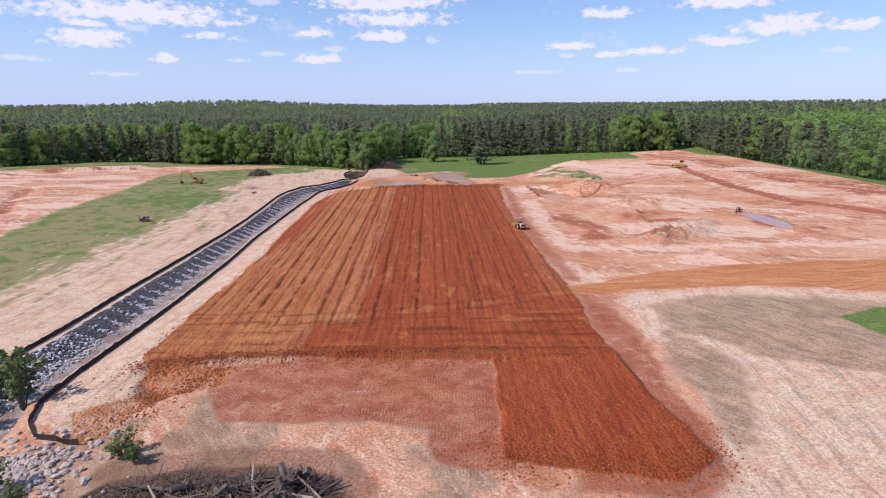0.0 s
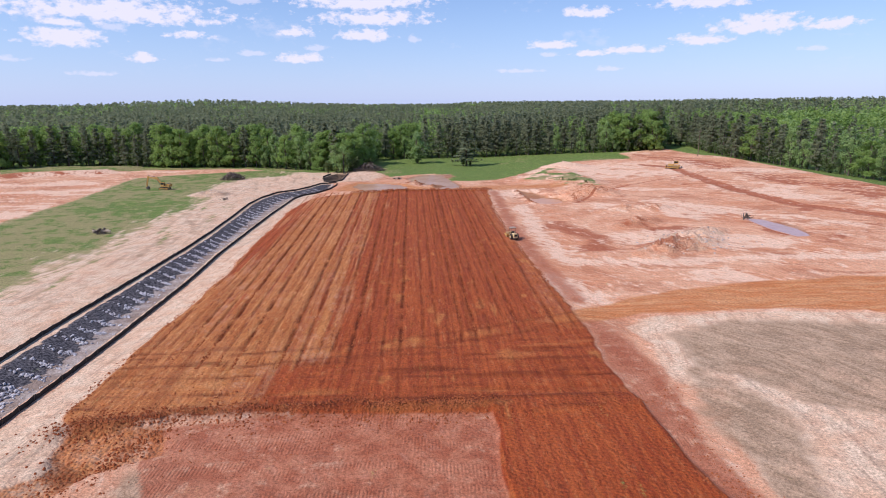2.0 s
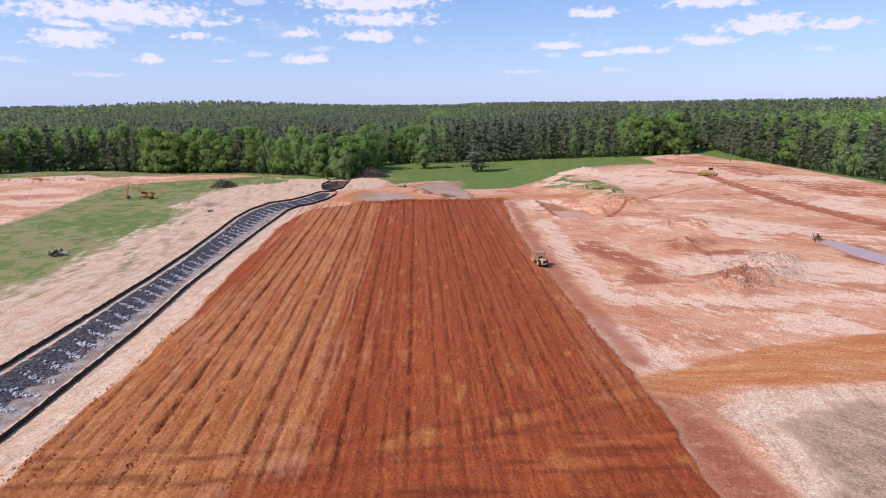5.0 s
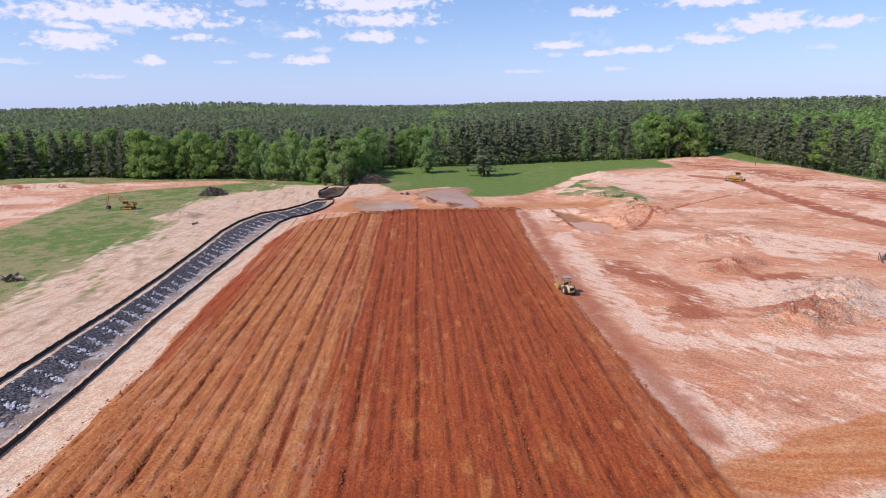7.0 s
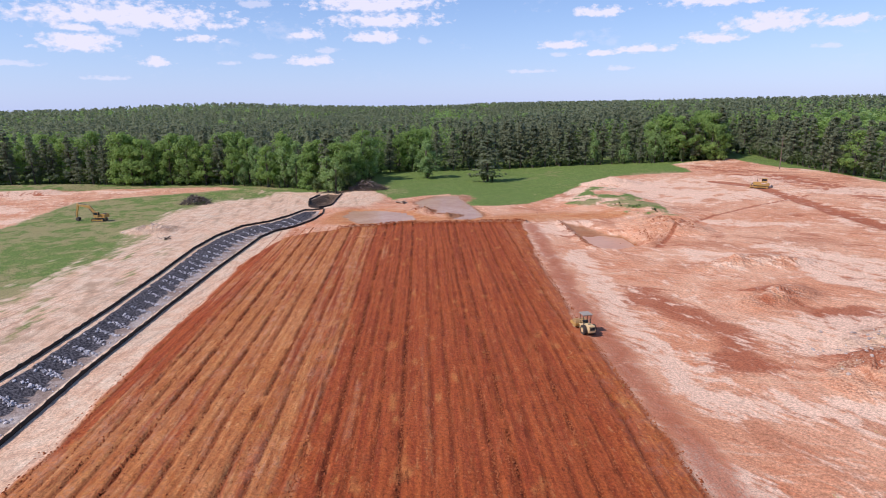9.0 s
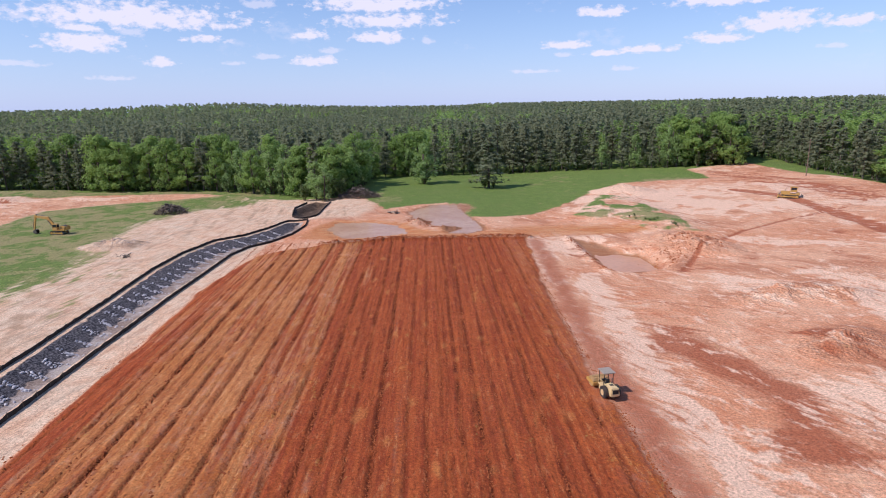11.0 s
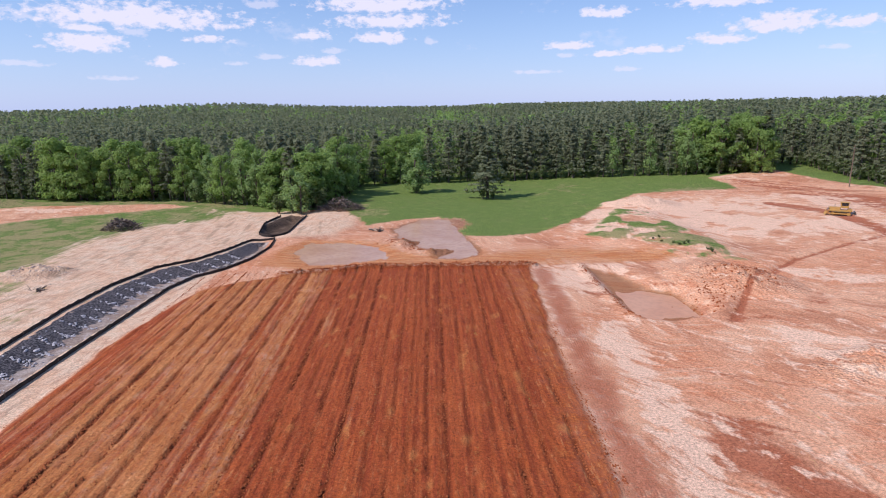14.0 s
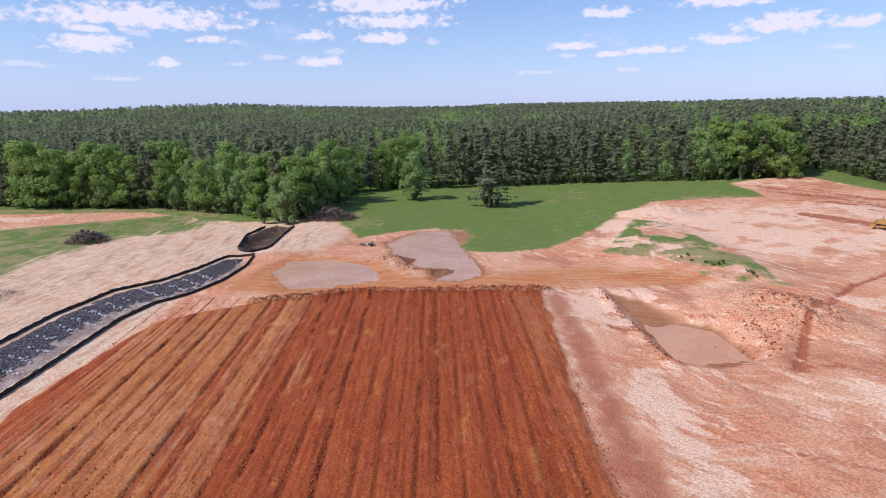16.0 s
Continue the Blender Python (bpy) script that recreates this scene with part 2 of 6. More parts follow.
def lane_lines():
    """Places (0 to 1 across the fill), strengths and shades of the grader's lines."""
    rnd = random.Random(5)
    passes = [0.021, 0.065, 0.114, 0.153, 0.182, 0.222, 0.256, 0.286, 0.315, 0.342, 0.372, 0.422, 0.461, 0.494, 0.527, 0.566, 0.594, 0.628, 0.665, 0.710, 0.755, 0.788, 0.823, 0.856, 0.884, 0.915, 0.948, 0.985]
    heavy = {0.065: 0.8, 0.153: 0.9, 0.256: 0.9, 0.286: 0.8, 0.422: 1.0, 0.461: 0.8, 0.527: 1.0, 0.566: 0.8, 0.628: 0.8, 0.665: 1.0, 0.755: 1.0, 0.823: 1.2, 0.884: 0.8}
    out = []
    for at, nxt in zip(passes, passes[1:]):
        out.append((at, heavy[at] if at in heavy else rnd.uniform(0.4, 0.65), rnd.uniform(-1, 1), nxt - at))
        if rnd.random() < 0.5:
            out.append((at + rnd.uniform(0.3, 0.6) * (nxt - at), rnd.uniform(0.2, 0.4), None, nxt - at))
    return out


LANES = lane_lines()


def lanes(v):
    """Grader and tyre lines along the fill: groove depth and shade of each lane."""
    groove, shade = np.zeros(v.shape), np.zeros(v.shape)
    for at, deep, tone, w in LANES:
        groove = np.maximum(groove, deep * np.exp(-(((v - at) / (0.0024 + 0.0020 * deep)) ** 2)))
        if tone is not None:
            shade = shade + tone * step(at - 0.006, at + 0.006, v) * step(at + w + 0.006, at + w - 0.006, v)
    return groove, shade


def base_height(X, Y):
    right = np.minimum(0.065 * np.maximum(0, X - 25), 6.4)
    right = right - 0.10 * np.maximum(0, X - 125) * step(300, 262, Y) - 0.09 * np.maximum(0, X - 131) * step(262, 300, Y) * step(340, 300, Y)
    left = -0.9 * step(-36, -46, X)
    far = np.hypot(X, Y)
    rise = 6.0 * step(500, 1700, far) + 5 * step(1500, 3200, far) * (0.5 + 2.0 * fbm(X / 900, Y / 900, 3, 5))
    bearing = np.degrees(np.arctan2(X, Y))
    rise = rise + 21 * np.exp(-(((bearing + 21) / 8.5) ** 2)) * np.exp(-(((far - 2600) / 700) ** 2))
    rise = rise + 4 * step(10, 30, bearing) * step(330, 620, far)
    return right + left + rise * (Y > 0)


def relief(X, Y):
    """Height and the zones of soil, all by place."""
    wx = 1.5 * fbm(X / 5, Y / 5, 3, 11)
    wy = 1.5 * fbm(X / 5, Y / 5, 3, 23)
    wx2, wy2 = wx + 6 * fbm(X / 22, Y / 22, 2, 31), wy + 6 * fbm(X / 22, Y / 22, 2, 41)
    near = step(420, 300, np.hypot(X, Y - 60))

    def zone(pts, soft=1.0, wide=False):
        d = poly_dist(X + (wx2 if wide else wx), Y + (wy2 if wide else wy), pts)
        return step(-soft, soft, d)

    z = base_height(X, Y)
    small = fbm(X / 0.9, Y / 0.9, 2, 3)
    mid = fbm(X / 4.5, Y / 4.5, 3, 7)
    big = fbm(X / 30, Y / 30, 3, 9)
    field, lift = zone(FIELD, 0.6), zone(LIFT, 0.4)
    compact, scrape = zone(COMPACT, 1.0), zone(SCRAPE, 0.5)
    v = field_across(X + 0.35 * fbm(X / 3, Y / 9, 2, 51), Y)
    groove, shade = lanes(v)
    cross = step(74, 66, Y - 0.32 * X * (X > -20))
    # wheel lines that run across the near end of the fill
    gx = np.zeros(X.shape)
    for yy, slope, wob in ((56.0, 0.02, 0.6), (58.4, 0.03, 0.7), (61.2, 0.05, 0.5), (63.6, 0.10, 0.8), (66.4, 0.2, 0.6), (69.2, 0.27, 0.8), (71.2, 0.3, 0.5)):
        line = Y - yy - slope * X - wob * fbm(X / 9, X * 0, 2, 61)
        gx = np.maximum(gx, np.exp(-((line / 0.24) ** 2)) * step(-0.2, 0.15, fbm(X / 6, Y / 3, 2, 67) + 0.1))
    broken = step(-0.28, 0.05, fbm(X / 1.3, Y / 2.5, 2, 71))
    groove = groove * broken * (1 - 0.75 * cross) + 0.6 * gx * cross
    fill = np.maximum(field, lift)
    z = z + field * (0.20 - 0.30 * groove + 0.16 * groove * (small > 0.08) + 0.05 * small)
    # windrow of clods along the near lip of the fill
    lip = np.exp(-((line_dist(X + wx, Y + wy, [(-36, 50.5), (-26, 53.2), (-8, 54.8), (5, 55.0)]) / 1.3) ** 2))
    z = z + lip * (0.35 + 0.5 * np.maximum(small, 0))
    lift_lip = np.exp(-((line_dist(X + 0.5 * wx, Y + 0.5 * wy, [(5.6, 35), (6, 33.2), (18, 31.5), (23, 34.6)]) / 1.6) ** 2))
    z = z + lift * (0.3 + 0.07 * small) + lift_lip * 0.4 * np.maximum(small, 0)
    end_lip = np.exp(-((line_dist(X + wx, Y + wy, [(-30, 202.5), (-14, 207.5), (2, 208), (17, 208.5)]) / 1.3) ** 2))
    z = z + end_lip * (0.7 + 0.9 * small)
    z = z + scrape * (-0.25 + 0.3 * small) + compact * 0.05 * small
    # ditch with a broad left bank
    dd = poly_dist(X + 0.3 * wx, Y + 0.3 * wy, DITCH)
    ditch = step(-0.2, 0.4, dd)
    nd = line_dist(X, Y, FENCE_NEAR)
    fd = line_dist(X, Y, FENCE_FAR)
    across = nd / np.maximum(nd + fd, 0.1)
    floor_depth = np.where(across < 0.42, 1.15 * step(0.04, 0.14, across), 1.15 * step(0.93, 0.42, across))
    rungs = np.maximum(0, np.sin(2 * np.pi * (Y + 0.35 * X) / 3.7)) ** 2
    z = z - ditch * floor_depth * step(0, 1.2, dd) + ditch * step(0.38, 0.5, across) * (0.16 * rungs + 0.15 * small)
    gul = poly_dist(X + wx, Y + wy, GULLY)
    gully = step(-0.4, 0.4, gul)
    z = z - 1.7 * step(0, 3.5, gul)
    # ponds, pit and pools
    pw, pe = poly_dist(X + wx, Y + wy, POND_W), poly_dist(X + wx, Y + wy, POND_E)
    pit, pool = poly_dist(X + 0.5 * wx, Y + 0.5 * wy, PIT), poly_dist(X + 0.6 * wx, Y + 0.6 * wy, POOL_R)
    hollow = step(-3.0, 1.0, pit)
    z = z * (1 - hollow) + hollow * (-0.80 + 0.012 * (Y - 178) + 0.2 * step(-0.1, 0.25, mid))
    ragged = 2.2 * mid + 1.6 * small
    pw, pe, pit = pw + ragged, pe + ragged, pit + 0.6 * ragged
    z = z - 0.5 * step(-3.5, 2.5, pw) - 0.5 * step(-3.5, 2.5, pe) - 0.3 * step(-1.0, 1.0, pool)
    berm = np.exp(-((line_dist(X, Y, BERM) / 1.1) ** 2))
    z = z + berm * (0.5 + 0.3 * small)

    def mound(cx, cy, rx, ry, h, turn=0.0, rough=0.6):
        c, s = math.cos(turn), math.sin(turn)
        u, w = (X - cx + 0.6 * wx) * c + (Y - cy + 0.6 * wy) * s, -(X - cx + 0.6 * wx) * s + (Y - cy + 0.6 * wy) * c
        r = np.sqrt((u / rx) ** 2 + (w / ry) ** 2)
        m = np.clip(1 - r, 0, 1)
        return h * m * (1 + rough * (2 * small + 2 * mid)), step(0, 0.25, m)

    heaps = np.zeros(X.shape)
    knoll = zone(KNOLL, 1.4)
    z = z + 1.3 * step(-6.0, 5.0, poly_dist(X, Y, KNOLL)) * (1 + 0.5 * mid)
    spoil = np.zeros(X.shape)
    for args, soil in (((50, 119, 11, 7.5, 1.9, 0.75, 0.55), 1), ((43.5, 114, 6.5, 5, 1.1, 0.5, 0.6), 1), ((57, 126, 7, 5, 1.4, 0.8, 0.4), 1), ((47, 141, 8, 5, 1.3, 0.5, 0.6), 0), ((50, 160, 10, 5, 1.3, 0.3), 0), ((57, 158, 6, 4, 1.2, 0.2), 0),
                       ((-81, 207, 8.5, 6, 1.8, 0.2), 1), ((55, 268, 12, 9, 2.4, -0.7, 0.3), 0), ((48, 194, 13, 8, 2.4, -1.0, 0.45), 0), ((-72.5, 139.5, 3, 2, 0.5), 1),
                       ((-3, 220, 6, 4, 0.9, 0.4), 0), ((-10, 228, 7, 3, 0.8, 0.9), 0)):
        dz, m = mound(*args)
        z = z + dz
        heaps = np.maximum(heaps, m)
        if soil:
            spoil = np.maximum(spoil, m)
    # cut bank on the far left
    bank = line_dist(X, Y, [(-205, 246), (-186, 268), (-157, 277)])
    cut = step(3.5, 0.5, bank)
    z = z + 1.4 * step(-2, 2, poly_dist(X, Y, [(-205, 246), (-186, 268), (-157, 277), (-150, 300), (-240, 300), (-240, 250)]))
    gouge = np.exp(-((line_dist(X + wx, Y + wy, [(-134, 157), (-152, 186), (-166, 216)]) / 2.5) ** 2))
    z = z - 1.2 * gouge
    # graded road on the right
    road = zone(ROAD, 1.2)
    z = z + road * 0.1 * np.sin(2 * np.pi * (Y - 0.10 * X + 0.003 * (X - 45) ** 2) / 3.1 + wx) * 0.5
    soil_road = step(2.9, 1.1, line_dist(X + 0.5 * wx, Y + 0.5 * wy, SOIL_ROAD))
    z = z - 0.2 * soil_road
    z = z + near * (0.10 * mid + 0.22 * big * (1 - fill))

    # a rut that skirts the hill from the pit
    rut = np.exp(-((line_dist(X + 0.4 * wx, Y + 0.4 * wy, [(41, 176), (50, 190), (64, 203), (80, 212), (97, 220)]) / 0.7) ** 2))
    z = z - 0.25 * rut + 0.2 * np.exp(-((line_dist(X + 0.4 * wx, Y + 0.4 * wy, [(40, 178), (49, 192), (63, 205), (79, 214)]) / 0.9) ** 2))

    # soil zones
    meadow, knoll_grass = zone(MEADOW, 2.0), knoll
    turf_l = step(-62, -80, X + wx2 - 0.02 * (Y - 100)) * (Y < 300) * (Y > 30)
    bare_l, sand_l = zone(BARE_L, 3.0), zone(SAND_L, 8.0, True)
    turf_l = turf_l * (1 - bare_l) * (1 - sand_l)
    streak = fbm((X * 0.98 + Y * 0.2) / 1.6, (Y * 0.98 - X * 0.2) / 16, 3, 81)
    turf_l = np.clip(turf_l * (1 - 0.7 * step(0.05, 0.2, streak) * step(-95, -72, X)) + 0.65 * sand_l * step(0.1, 0.24, streak) * step(-60, -66, X) * step(210, 190, Y), 0, 1)
    grass = np.clip(meadow + 0.9 * knoll_grass * step(-0.25, 0.15, mid + 0.02) + turf_l + zone(LAWN_R, 0.8) + step(300, 420, np.hypot(X, Y)), 0, 1)
    grass = np.where(X > 118, np.maximum(grass, step(-2, 2, X + 0.5 * wx - 119 - 9 * step(285, 255, Y))), grass)
    grass = grass * (1 - cut) * (1 - step(9.5, 3.5, np.hypot(X + 1 + wx, (Y - 252) * 0.8 + wy))) * (1 - heaps * (1 - knoll * 0.5)) * (1 - ditch) * (1 - gully)
    dry = np.clip(turf_l * (0.55 + 1.2 * big + 0.45 * step(190, 110, Y)) + 0.75 * knoll_grass * step(240, 225, Y) + 0.4 * meadow * step(0.05, 0.3, mid + big), 0, 1)
    dry = np.maximum(dry, 0.9 * step(9, 2, np.hypot((X - 74) / 1.9, Y - 287)))
    along = fbm(v * 85, Y / 22, 3, 131)
    ochre = np.clip(field * (0.75 * step(0.42, 0.74, v) - 0.45 * step(0.86, 0.95, v) * step(90, 110, Y) + 0.3 * step(92, 66, Y) * step(0.5, 0.75, v) + 0.34 * step(0.14, 0.04, v) + 0.10 * shade * step(0.2, 0.5, v) + 1.3 * along * step(0.1, 0.6, v) + 0.12 * np.maximum(shade, 0)) + 0.6 * scrape, 0, 1)
    ochre = ochre * (1 - cross * step(-31, -8, X + 6 * mid))
    red = np.clip(fill * (1 - 0.9 * ochre), 0, 1)
    sand = np.clip(sand_l + 0.95 * zone(SAND_N, 1.2) + zone(PALE_R, 1.4) + 0.75 * zone(PALE_SE, 1.6) + 0.35 * zone(FRONT, 1.6, True) * step(-0.2, 0.2, mid + big) + 0.9 * np.exp(-((line_dist(X + 0.4 * wx, Y + 0.4 * wy, CREST) / 1.1) ** 2)), 0, 1)
    dry_patches = 0.75 * step(0.05, 0.22, fbm((X + 3 * wx + 0.6 * Y) / 15, (Y + 3 * wy - 0.4 * X) / 24, 5, 91)) * (X > 16) * (Y > 84) + 0.8 * np.exp(-((line_dist(X + 0.3 * wx2, Y + wy2, [(23.5, 176), (22.8, 140), (25, 112), (44, 106), (70, 104), (110, 100)]) / 2.8) ** 2))
    top = step(24, 6, np.hypot((X - 74) * 0.6, (Y - 245) * 0.6)) * step(-0.1, 0.2, mid + 0.1)
    sand = np.maximum(sand, step(-41, -47, X) * (1 - bare_l) * step(300, 285, Y))
    around = np.maximum(poly_dist(X + wx, Y + wy, GREY), poly_dist(X + wx, Y + wy, PALE_SE))
    sand = np.maximum(sand, np.maximum(0.85 * step(-4.5, -2.5, around) * (1 - road), 0.3 * spoil * (X > 0))) * (1 - cut)
    streaky = np.clip((dry_patches + 1.2 * top) * (1 - road) * (X > 14), 0, 1)
    sand = sand * (1 - fill)
    grey = np.clip(zone(GREY, 2.6) * (1 - np.exp(-((line_dist(X + 0.4 * wx, Y + 0.4 * wy, CREST) / 1.2) ** 2))) * (0.95 + 0.8 * big) + 0.95 * zone(GREY_LOW, 2.2) + 0.35 * spoil + 0.55 * sand_l * step(0.04, 0.2, fbm((X * 0.98 + Y * 0.2) / 1.3, (Y * 0.98 - X * 0.2) / 12, 3, 151)) + 0.95 * zone(FRONT, 1.6, True) * step(0.3, -0.1, mid + 0.5 * big), 0, 1)
    pink = np.clip(compact + 0.8 * zone(RIGHT_EDGE, 1.6) + 0.7 * np.exp(-((line_dist(X + wx, Y + wy, [(18.4, 205), (17.8, 146), (19.2, 112), (21.0, 88)]) / 2.6) ** 2)), 0, 1)
    pond_mud = np.clip(step(-7, 1.0, pw) + step(-3, 1.0, pe) + 0.9 * step(-2.0, 1.0, pit), 0, 1)
    orange = np.clip(road + 0.8 * pond_mud + 0.7 * np.exp(-((line_dist(X + wx2, Y + wy2, [(-33, 214), (0, 213), (26, 216), (44, 210)]) / 9) ** 2)) * step(204, 210, Y) * (1 - knoll) + 0.5 * np.exp(-((line_dist(X + wx, Y + wy, [(-22, 66), (0, 72.5), (20, 81)]) / 2.0) ** 2)) * step(-0.2, 0.2, small), 0, 1)
    wet = np.clip(step(-2.5, 0.5, pw) * 0.7 + step(-3.5, 0.5, pe) * 0.8 + step(-1.5, 0.5, pit) * 0.6 + step(-1.2, 0.5, pool) * 0.6, 0, 1)
    wet = np.maximum(wet, 0.8 * step(3.2, 1.2, line_dist(X + wx, Y + wy, [(-27, 31.2), (-18, 32.6), (-10, 32.4), (-7.5, 29.5)])))
    wet = np.maximum(wet, 0.9 * step(11, 2, np.hypot(X + 1 + wx, (Y - 252) * 0.8 + wy)))
    wet = wet * (1 - 0.55 * step(-2, 0.5, pw))
    mulch = np.maximum(zone(MULCH, 0.8), 0.7 * step(1.0, 0.4, np.hypot((X + 107 + wx) / 8, (Y - 157 + wy) / 6)) * step(-0.1, 0.15, mid))
    drag = fbm((X * 0.93 + Y * 0.37) / 1.1, (Y * 0.93 - X * 0.37) / 14, 3, 101)
    drag2 = fbm((X * 0.5 + Y * 0.86) / 1.2, (Y * 0.5 - X * 0.86) / 16, 3, 111)
    lines = fbm(X / 13, Y / 0.8 - 0.08 * X, 3, 161)
    haul = np.exp(-((line_dist(X + 0.3 * wx, Y + 0.3 * wy, [(-24, 65.5), (-8, 69.5), (6, 74.5), (20, 81)]) / 1.3) ** 2))
    pale = (1 - soil_road) * np.clip(0.75 * field * cross * step(0.12, 0.28, lines) + 0.6 * field * haul * step(-0.1, 0.1, mid + 0.3 * small) + bare_l * step(-0.05, 0.2, fbm(X / 14, Y / 5, 3, 171)) + (streaky + 0.35 * step(0.1, 0.3, drag)) * (1 - fill) + fill * step(0.22, 0.34, fbm(X / 1.6, Y / 4.5, 3, 121)) + 0.7 * np.exp(-(((Y - 68 - 0.1 * X) / 6) ** 2)) * field * (X > 5) * step(0.06, 0.25, mid + 0.3 * small), 0, 1)
    far_red = step(3, -3, line_dist(X, Y, [(100, 300), (108, 250), (112, 200), (120, 150)]) - 7) * step(-0.1, 0.1, drag)
    dark_red = np.clip(1.4 * soil_road + 0.8 * rut + 0.9 * step(0.05, 0.3, fbm(X / 9, Y / 13, 4, 181)) * step(16, 26, X) * step(100, 112, Y) * step(215, 195, Y) + 0.8 * far_red + 0.5 * step(0.1, 0.28, drag2) * (X > 22) * (Y > 92) * (1 - sand) + 0.8 * gouge + 1.2 * cut + 0.8 * np.exp(-((line_dist(X + wx2, Y + wy2, [(28, 148), (35, 128), (31, 120)]) / 3.5) ** 2)), 0, 1)
    # mask for shade painted into grooves and lips, plus streaks of the fill
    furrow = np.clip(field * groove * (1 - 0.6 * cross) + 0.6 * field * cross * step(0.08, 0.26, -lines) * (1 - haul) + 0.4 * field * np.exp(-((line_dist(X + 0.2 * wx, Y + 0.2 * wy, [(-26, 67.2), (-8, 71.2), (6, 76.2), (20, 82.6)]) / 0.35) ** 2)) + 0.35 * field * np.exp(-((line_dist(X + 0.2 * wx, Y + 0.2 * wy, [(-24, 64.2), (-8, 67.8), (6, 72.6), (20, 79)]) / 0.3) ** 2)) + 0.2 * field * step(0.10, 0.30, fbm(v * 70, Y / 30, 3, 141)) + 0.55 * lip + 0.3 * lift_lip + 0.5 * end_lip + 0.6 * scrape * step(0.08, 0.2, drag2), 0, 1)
    cloddy = np.clip(0.2 * fill + 0.4 * lift + 0.3 * furrow + lip + lift_lip + end_lip + heaps + scrape, 0, 1)
    stone = ditch * step(0.44, 0.52, across + 0.25 * small) * step(0.95, 0.86, across + 0.2 * small)
    silt = ditch * (1 - stone) * step(0.86, 0.7, across)
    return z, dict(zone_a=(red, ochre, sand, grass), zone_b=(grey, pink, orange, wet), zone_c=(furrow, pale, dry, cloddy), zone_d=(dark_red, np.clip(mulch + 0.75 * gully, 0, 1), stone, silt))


# ---- materials ----
class Nodes:
    """A short hand for building a node material."""

    def __init__(self, name):
        self.mat = bpy.data.materials.new(name)
        self.mat.use_nodes = True
        self.nt = self.mat.node_tree
        self.bsdf = self.nt.nodes["Principled BSDF"]

    def put(self, socket, value):
        if isinstance(value, bpy.types.NodeSocket):
            self.nt.links.new(value, socket)
        elif isinstance(value, (tuple, list)):
            socket.default_value = (*value, 1) if len(value) == 3 and socket.type == "RGBA" else value
        else:
            socket.default_value = value

    def math(self, op, a, b=0.0, clamp=False):
        n = self.nt.nodes.new("ShaderNodeMath")
        n.operation, n.use_clamp = op, clamp
        self.put(n.inputs[0], a), self.put(n.inputs[1], b)
        return n.outputs[0]

    def mix(self, fac, a, b, blend="MIX"):
        n = self.nt.nodes.new("ShaderNodeMix")
        n.data_type, n.blend_type = "RGBA", blend
        self.put(n.inputs["Factor"], fac), self.put(n.inputs["A"], a), self.put(n.inputs["B"], b)
        return n.outputs["Result"]

    def grey(self, value):
        n = self.nt.nodes.new("ShaderNodeCombineColor")
        for k in range(3):
            self.put(n.inputs[k], value)
        return n.outputs[0]

    def where(self, stretch=(1, 1, 1), turn=0.0, bend=0.0):
        """Place on the object, turned and stretched, with a slow meander of so many metres."""
        co, m, r = self.nt.nodes.new("ShaderNodeTexCoord"), self.nt.nodes.new("ShaderNodeMapping"), self.nt.nodes.new("ShaderNodeMapping")
        at = co.outputs["Object"]
        if bend:
            w, a = self.nt.nodes.new("ShaderNodeTexNoise"), self.nt.nodes.new("ShaderNodeVectorMath")
            w.inputs["Scale"].default_value, w.inputs["Detail"].default_value = 0.05, 1.5
            a.operation, a.inputs[1].default_value = "MULTIPLY_ADD", (bend, bend, 0)
            self.nt.links.new(at, w.inputs["Vector"])
            self.nt.links.new(w.outputs["Color"], a.inputs[0])
            self.nt.links.new(at, a.inputs[2])
            at = a.outputs[0]
        self.nt.links.new(at, r.inputs["Vector"])
        r.inputs["Rotation"].default_value, m.inputs["Scale"].default_value = (0, 0, turn), stretch
        self.nt.links.new(r.outputs[0], m.inputs["Vector"])
        return m.outputs[0]

    def noise(self, scale, detail=4, rough=0.55, vector=None):
        n = self.nt.nodes.new("ShaderNodeTexNoise")
        n.inputs["Scale"].default_value, n.inputs["Detail"].default_value, n.inputs["Roughness"].default_value = scale, detail, rough
        self.put(n.inputs["Vector"], vector if vector is not None else self.where())
        return n.outputs["Fac"]

    def spots(self, scale, vector=None):
        n = self.nt.nodes.new("ShaderNodeTexVoronoi")
        n.inputs["Scale"].default_value = scale
        self.put(n.inputs["Vector"], vector if vector is not None else self.where())
        return n.outputs["Distance"]

    def ramp(self, fac, lo, hi):
        n = self.nt.nodes.new("ShaderNodeMapRange")
        n.interpolation_type = "SMOOTHSTEP"
        self.put(n.inputs["Value"], fac)
        n.inputs["From Min"].default_value, n.inputs["From Max"].default_value = lo, hi
        return n.outputs[0]

    def attr(self, name):
        n, s = self.nt.nodes.new("ShaderNodeAttribute"), self.nt.nodes.new("ShaderNodeSeparateColor")
        n.attribute_name = name
        self.nt.links.new(n.outputs["Color"], s.inputs[0])
        return (*s.outputs, n.outputs["Alpha"])

    def rand(self):
        return self.nt.nodes.new("ShaderNodeObjectInfo").outputs["Random"]

    def island(self):
        return self.nt.nodes.new("ShaderNodeNewGeometry").outputs["Random Per Island"]

    def bump(self, height, strength, distance):
        n = self.nt.nodes.new("ShaderNodeBump")
        n.inputs["Strength"].default_value, n.inputs["Distance"].default_value = strength, distance
        self.put(n.inputs["Height"], height)
